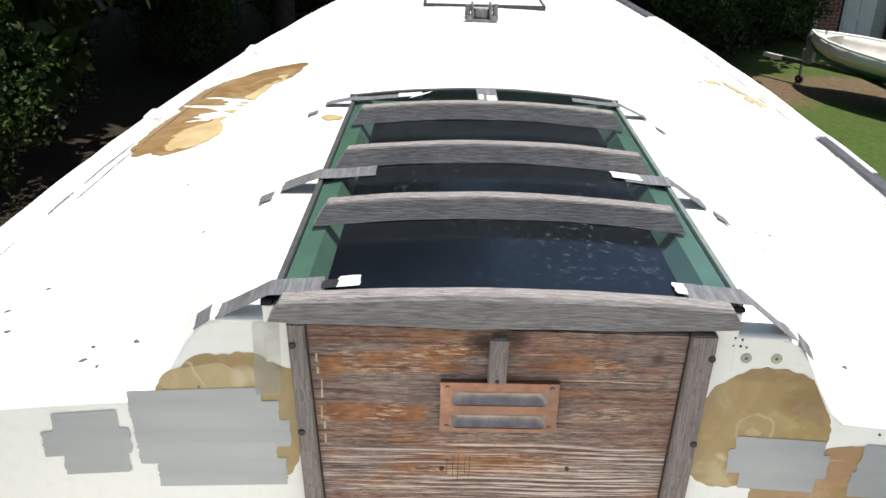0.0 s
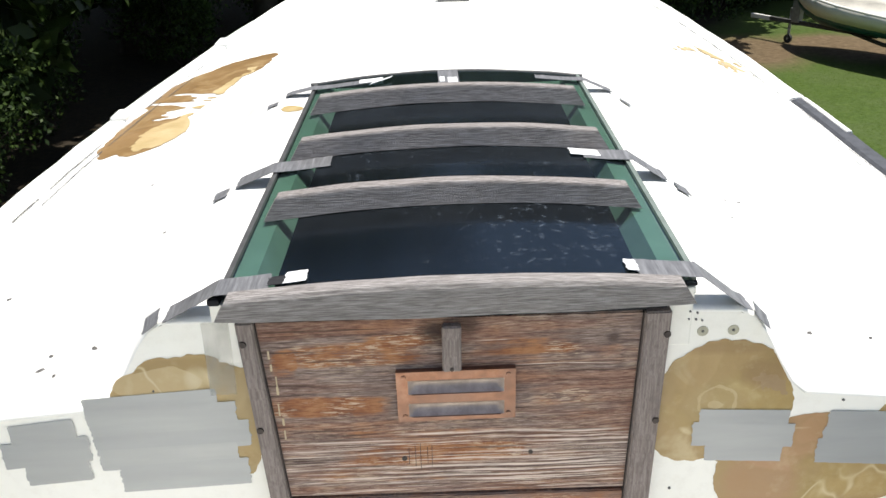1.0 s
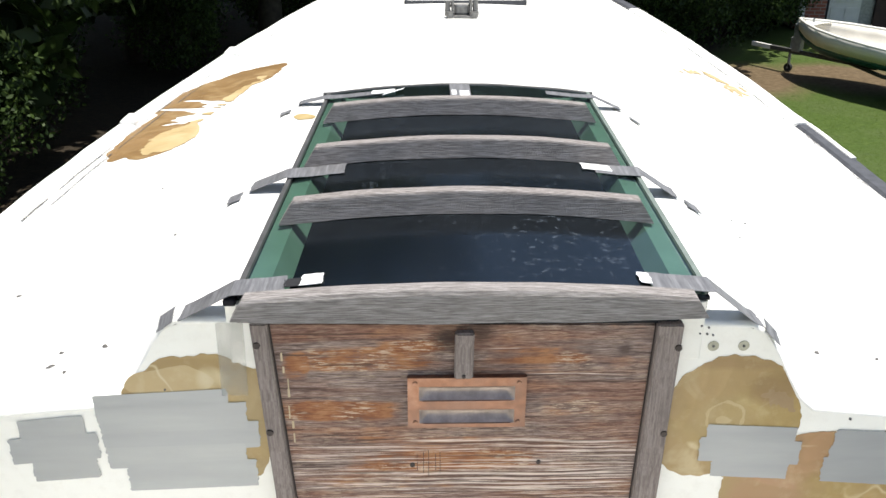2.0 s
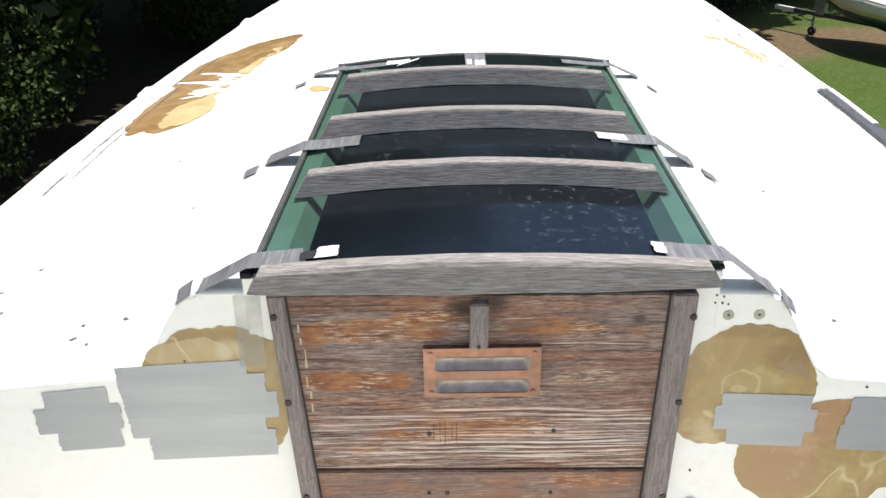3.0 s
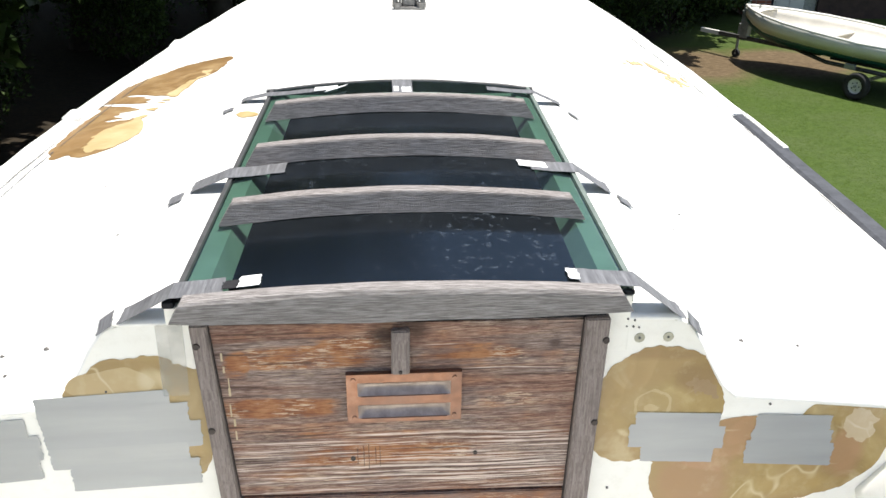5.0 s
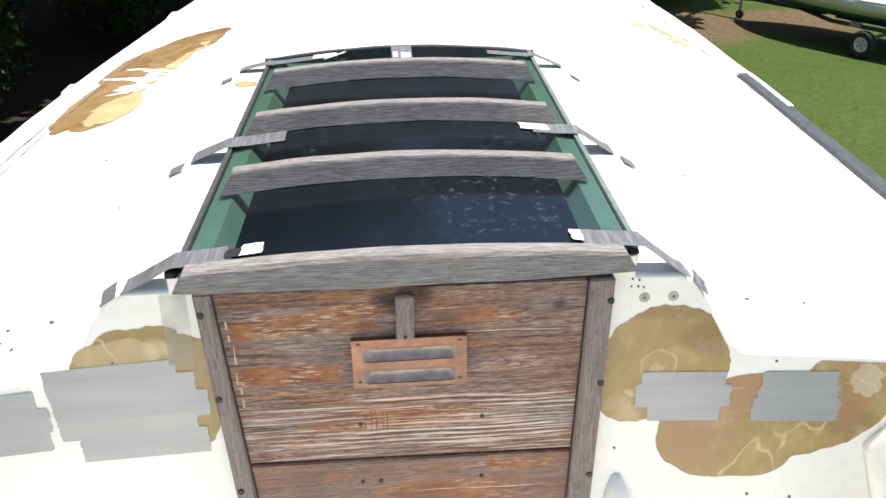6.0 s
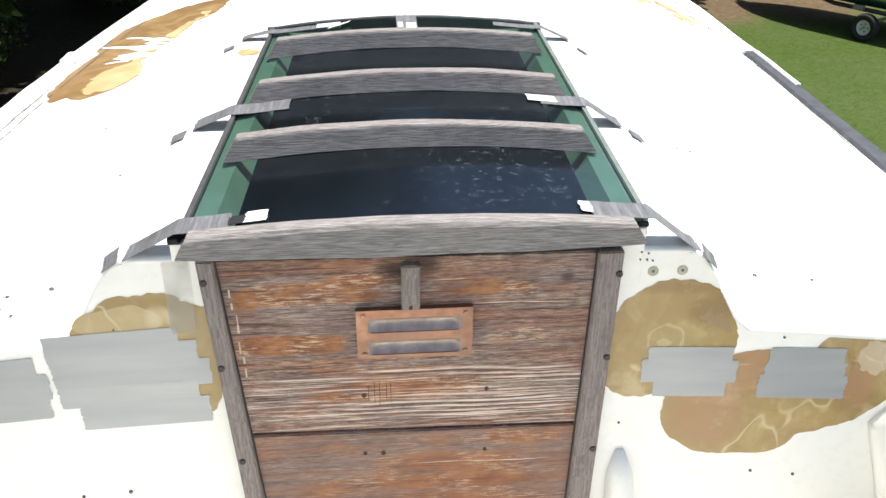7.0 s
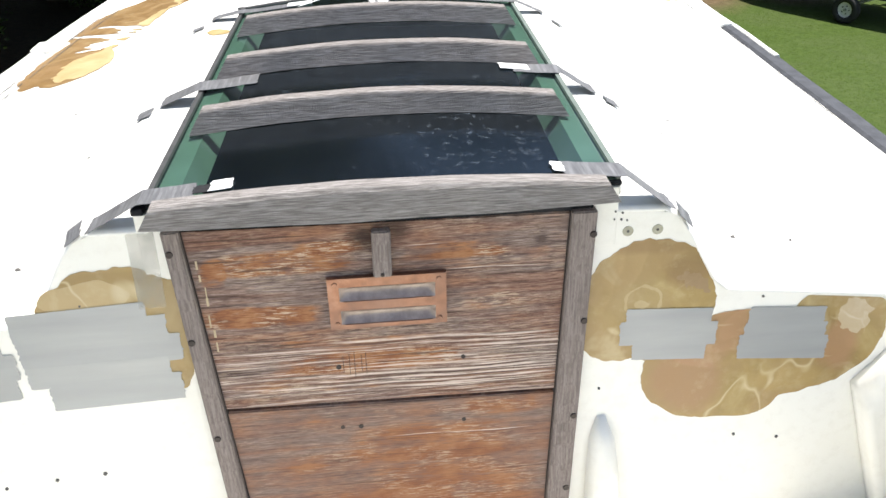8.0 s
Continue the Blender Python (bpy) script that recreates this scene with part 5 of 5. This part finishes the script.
def shrub(at, seed, high, wide, n, size, label):
    r = np.random.default_rng(seed)
    t = thing("shrub", at, label, "shrub", "woodland shrubs")
    pieces, centres, radii = [], [], []
    for k in range(9):
        a = k * 2.4 + r.uniform(-0.5, 0.5)
        tip = Vector((math.cos(a) * wide * r.uniform(0.3, 0.9), math.sin(a) * wide * r.uniform(0.3, 0.9), high * r.uniform(0.5, 1.0)))
        pieces.append(tube([(0, 0, 0), tip * 0.5 + Vector((0, 0, 0.1)), tip], [0.022, 0.014, 0.004], 5))
        for g in (0.5, 0.8, 1.0):
            centres.append(tuple(tip * g + Vector(r.normal(0, 0.08 * wide, 3))))
            radii.append(wide * r.uniform(0.18, 0.36))
    v, f = joined(pieces)
    part("stem", mesh("stem", v, f, M_BARK, True), None, t)
    p = crown_points(np.array(centres), np.array(radii), n, r)
    p[:, 2] = np.maximum(p[:, 2], 0.05)
    v, f = leaves(p, size, r)
    part("foliage", mesh("foliage", v.tolist(), f.tolist(), M_LEAF_BUSH), None, t)
    return t


TREE_LABELS = ("tall broadleaf tree with a dense dark green crown", "leaning broadleaf tree with layered dark green branches",
               "slim woodland tree with a high dark crown")
protos = [tree((-7.5, 9.0, GROUND), 1, 9.6, 3.3, 0.30, 20000, 0.34, TREE_LABELS[0]),
          tree((-5.6, 15.5, GROUND), 2, 8.6, 3.2, 0.32, 19000, 0.34, TREE_LABELS[1]),
          tree((1.5, 19.5, GROUND), 3, 10.2, 3.4, 0.28, 20000, 0.34, TREE_LABELS[2])]
rt = random.Random(11)
# several are added to shade the ground, with crowns above the view
for k, (x, y) in enumerate(((-9.5, 13.5), (-10.5, 5.5), (-8.0, 1.5), (-2.0, 20.0), (-9.5, 18.5), (-6.0, 21.5), (4.6, 20.5), (-13.0, 10.0), (-13.5, 16.0),
                            (0.0, 24.5), (3.5, 25.0), (-4.5, 26.0), (7.0, 23.0), (-12.0, 23.0), (-9.0, 28.0), (7.6, 28.0), (-14.0, 3.0), (2.0, 30.0), (-6.5, 5.2), (5.0, 18.4), (2.6, 17.4), (7.0, 19.6), (-0.8, 16.8), (-2.8, 14.2), (-7.2, 12.6), (6.6, 21.0), (-11.5, 7.5), (3.9, 17.8))):
    copy_thing(protos[k % 3], pose(x, y, GROUND, 0, 0, rt.uniform(0, 360)))
bushes = [shrub((-5.3, 7.6, GROUND), 21, 1.9, 1.5, 8000, 0.07, "dark green leafy shrub with glossy leaves"),
          shrub((-6.5, 12.0, GROUND), 22, 1.5, 1.7, 7000, 0.08, "low spreading green shrub")]
for k, (x, y) in enumerate(((-5.6, 9.6), (-7.8, 10.5), (-4.2, 14.0), (-3.0, 17.5), (-8.5, 14.5), (-5.5, 18.0), (-0.5, 18.5), (2.6, 18.6), (-7.2, 6.0), (-9.0, 8.0),
                            (4.8, 16.4), (5.5, 16.7), (6.2, 17.3), (6.9, 18.0), (4.1, 16.2), (7.5, 18.7), (4.8, 17.6), (6.4, 18.4), (5.4, 18.8), (3.6, 17.0), (2.0, 17.0), (7.4, 20.4), (0.6, 16.6), (-2.5, 22.0), (1.0, 22.0), (4.0, 22.5), (-10.5, 17.0), (-7.5, 20.5), (8.2, 21.5))):
    copy_thing(bushes[k % 2], pose(x, y, GROUND, 0, 0, rt.uniform(0, 360)))


# ---- skiff on its trailer ----
BOW, BACK = Vector((6.61, 14.36, 0)), Vector((0.53, -0.848, 0))
SKIFF = Matrix.Translation((BOW.x, BOW.y, GROUND)) @ Matrix.Rotation(math.atan2(BACK.y, BACK.x), 4, "Z")  # local x runs aft from the bow


def skiff():
    t = thing("skiff", (0, 0, 0), "small open white skiff with a dark green bottom on a trailer", "boat")
    t.matrix_world = SKIFF
    L = 4.6
    st = [0.0, 0.12, 0.35, 0.7, 1.2, 1.8, 2.6, 3.4, 4.1, 4.6]
    half = lambda x: 0.74 * (1 - (1 - min(1, x / 2.6)) ** 3.4) * (1 - 0.10 * max(0, (x - 2.6) / 2.0))
    sheer = lambda x: 0.96 - 0.14 * min(1, x / 2.6) + 0.02 * max(0, x - 3.2)
    keel = lambda x: 0.40 + 0.32 * (1 - min(1, x / 0.9)) ** 2
    def section(x, inner):
        w, s, k = half(x) + 0.015, sheer(x), keel(x)
        if inner:
            w, k = max(0.0, w - 0.05), k + 0.10
        ch = k + (s - k) * 0.48
        return [(x, 0, k), (x, w * 0.55, k + (ch - k) * 0.35), (x, w * 0.86, ch), (x, w * 0.95, (ch + s) / 2), (x, w, s)]
    def skin(lo, hi, inner, mat, name, label):
        vs, fs, m = [], [], hi - lo
        for x in st:
            q = section(max(x, 0.10) if inner else x, inner)[lo:hi]
            vs += q + [(a, -b, c) for a, b, c in q]
        for i in range(len(st) - 1):
            for side in (0, m):
                for j in range(m - 1):
                    a = i * 2 * m + side + j
                    fs.append((a, a + 1, a + 1 + 2 * m, a + 2 * m))
        ob = part(name, mesh(name, vs, fs, mat, True), None, t, label)
        so = ob.modifiers.new("thickness", "SOLIDIFY")
        so.thickness, so.offset = 0.012, 0
    skin(2, 5, False, M_HULL_WHITE, "hull_side", "white painted hull side")
    skin(0, 3, False, M_HULL_GREEN, "bottom", "dark green painted bottom")
    skin(0, 5, True, M_SKIFF_IN, "inner_liner", "pale inner liner")
    q = [(a, b, c) for a, b, c in section(L, False)]
    ring = q + [(a, -b, c) for a, b, c in q[::-1]]
    part("transom", mesh("transom", ring, [tuple(range(len(ring)))], M_HULL_WHITE), None, t)
    for s in (-1, 1):
        pts = [(x, s * (half(x) - 0.005), sheer(x) + 0.012) for x in st]
        v, f = tube(pts, [0.026] * len(pts), 8)
        part("gunwale", mesh("gunwale", v, f, M_HULL_WHITE, True), None, t)
    for x in (1.5, 2.9):
        part("thwart", boxed((x, -half(x) + 0.06, 0.70), (x + 0.28, half(x) - 0.06, 0.73), 0.008), M_SKIFF_IN, t)
    part("foredeck", mesh("foredeck", [(0.05, 0, 0.95), (0.45, half(0.45) - 0.02, sheer(0.45)), (0.45, 0, sheer(0.45) + 0.02), (0.45, -half(0.45) + 0.02, sheer(0.45))],
                          [(0, 1, 2), (0, 2, 3)], M_HULL_WHITE), None, t)
    bm = bmesh.new()
    disc(bm, (0.28, 0.0, 0.98), 0.02, 0.07, "Z", 10)
    part("bow_post", bm, M_GALV, t, "small metal bow post")


skiff()


def trailer():
    t = thing("boat_trailer", (0, 0, 0), "galvanised boat trailer with white wheels on the grass", "trailer")
    t.matrix_world = SKIFF
    # tongue and side rails carry the hull's shade as a darker colour
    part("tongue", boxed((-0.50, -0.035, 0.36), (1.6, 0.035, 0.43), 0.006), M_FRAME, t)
    part("coupler", boxed((-0.92, -0.03, 0.35), (-0.49, 0.03, 0.43), 0.012), M_HOUSE_WHITE, t)
    for s in (-1, 1):
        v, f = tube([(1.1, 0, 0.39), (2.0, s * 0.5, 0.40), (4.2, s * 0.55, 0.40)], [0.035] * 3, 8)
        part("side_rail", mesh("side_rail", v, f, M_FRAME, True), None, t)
        part("bunk", boxed((2.0, s * 0.36 - 0.04, 0.43), (4.2, s * 0.36 + 0.04, 0.50), 0.006), M_BARK, t, "timber bunk")
        w = part("wheel", disc(bmesh.new(), (2.75, s * 0.80, 0.210), 0.02, 0.12, "Y", 12), M_GALV, t)
        # tyre as a ring with a rounded tread
        vs, fs, n = [], [], 32
        prof = [(0.118, -0.055), (0.18, -0.066), (0.204, -0.05), (0.210, 0), (0.204, 0.05), (0.18, 0.066), (0.118, 0.055)]
        for k in range(n):
            a = 2 * math.pi * k / n
            for rr, dy in prof:
                vs.append((2.75 + rr * math.cos(a), s * 0.80 + dy, 0.210 + rr * math.sin(a)))
        m = len(prof)
        for k in range(n):
            for j in range(m):
                fs.append((k * m + j, k * m + (j + 1) % m, ((k + 1) % n) * m + (j + 1) % m, ((k + 1) % n) * m + j))
        part("tyre", mesh("tyre", vs, fs, M_RUBBER, True), None, w, "black rubber tyre")
        bm = bmesh.new()
        disc(bm, (2.75, s * 0.80, 0.210), 0.120, 0.07, "Y", 24)
        bmesh.ops.inset_region(bm, faces=[f for f in bm.faces if abs(f.normal.y) > 0.9], thickness=0.03, depth=-0.012)
        part("rim", bm, M_RIM, w, "white painted rim")
        for k in range(5):
            a = 2 * math.pi * k / 5
            part("lug_hole", disc(bmesh.new(), (2.75 + 0.06 * math.cos(a), s * 0.827, 0.210 + 0.06 * math.sin(a)), 0.010, 0.012, "Y", 8), M_DARK, w)
        part("fender_bracket", boxed((2.45, s * 0.72 - 0.02, 0.42), (2.62, s * 0.72 + 0.04, 0.50), 0.006), M_GALV, t)
    part("axle", disc(bmesh.new(), (2.75, 0, 0.26), 0.03, 1.5, "Y", 10), M_GALV, t)
    part("winch_post", boxed((-0.03, -0.06, 0.40), (0.13, 0.06, 0.88), 0.008), M_GALV, t)
    bm = bmesh.new()
    disc(bm, (0.02, 0.0, 0.80), 0.05, 0.12, "Y", 14)
    part("winch", bm, M_GALV, t)
    part("jack_post", disc(bmesh.new(), (-0.12, 0.06, 0.34), 0.026, 0.56, "Z", 12), M_GALV, t)
    j = part("jack_wheel", disc(bmesh.new(), (-0.12, 0.06, 0.075), 0.075, 0.05, "Y", 18), M_RUBBER, t, "black jockey wheel")
    part("hub", disc(bmesh.new(), (-0.12, 0.06, 0.075), 0.02, 0.06, "Y", 10), M_GALV, j)


trailer()


# ---- house beyond the lawn ----
def house():
    t = thing("brick_house", (0, 0, 0), "brick outbuilding with white panelled door beyond the lawn", "house")
    t.matrix_world = Matrix.Translation((8.32, 18.4, GROUND)) @ Matrix.Rotation(radians(-6), 4, "Z")
    part("wall", boxed((0.10, 0, 0), (0.56, 0.3, 2.7)), M_BRICK, t, "red brick wall")
    part("wall", boxed((1.62, 0, 0), (9.0, 0.3, 2.7)), M_HOUSE_DARK, t, "dark brown wall")
    part("wall", boxed((0.56, 0, 2.2), (1.62, 0.3, 2.7)), M_BRICK, t, "red brick wall above the door")
    part("wall", boxed((0.0, 0.3, 0), (0.3, 6.0, 2.7)), M_BRICK, t, "red brick wall")
    part("wall", boxed((8.7, 0.3, 0), (9.0, 6.0, 2.7)), M_HOUSE_DARK, t)
    part("wall", boxed((0.0, 6.0, 0), (9.0, 6.3, 2.7)), M_HOUSE_DARK, t)
    part("corner_board", boxed((-0.02, -0.04, 0), (0.10, 0.10, 2.7), 0.006), M_HOUSE_WHITE, t, "white corner board")
    part("door_frame", boxed((0.56, 0.02, 0), (0.62, 0.28, 2.2), 0.004), M_DARK, t, "dark door frame")
    d = part("door", boxed((0.62, 0.06, 0.02), (1.32, 0.11, 2.2), 0.004), M_HOUSE_WHITE, t, "white panelled door")
    for r in range(4):
        for c in range(2):
            part("door_panel", boxed((0.68 + 0.31 * c, 0.045, 0.12 + 0.52 * r), (0.94 + 0.31 * c, 0.062, 0.52 + 0.52 * r), 0.006), M_HOUSE_WHITE, d)
    part("door", boxed((1.32, 0.09, 0.02), (1.62, 0.14, 2.2), 0.004), M_GALV, t, "grey door leaf")
    vs = [(-0.5, -0.6, 2.7), (9.5, -0.6, 2.7), (9.5, 3.15, 4.3), (-0.5, 3.15, 4.3), (9.5, 6.9, 2.7), (-0.5, 6.9, 2.7)]
    ob = part("roof", mesh("roof", vs, [(0, 1, 2, 3), (3, 2, 4, 5)], M_ROOF), None, t, "dark shingle roof")
    so = ob.modifiers.new("thickness", "SOLIDIFY")
    so.thickness = 0.12


house()
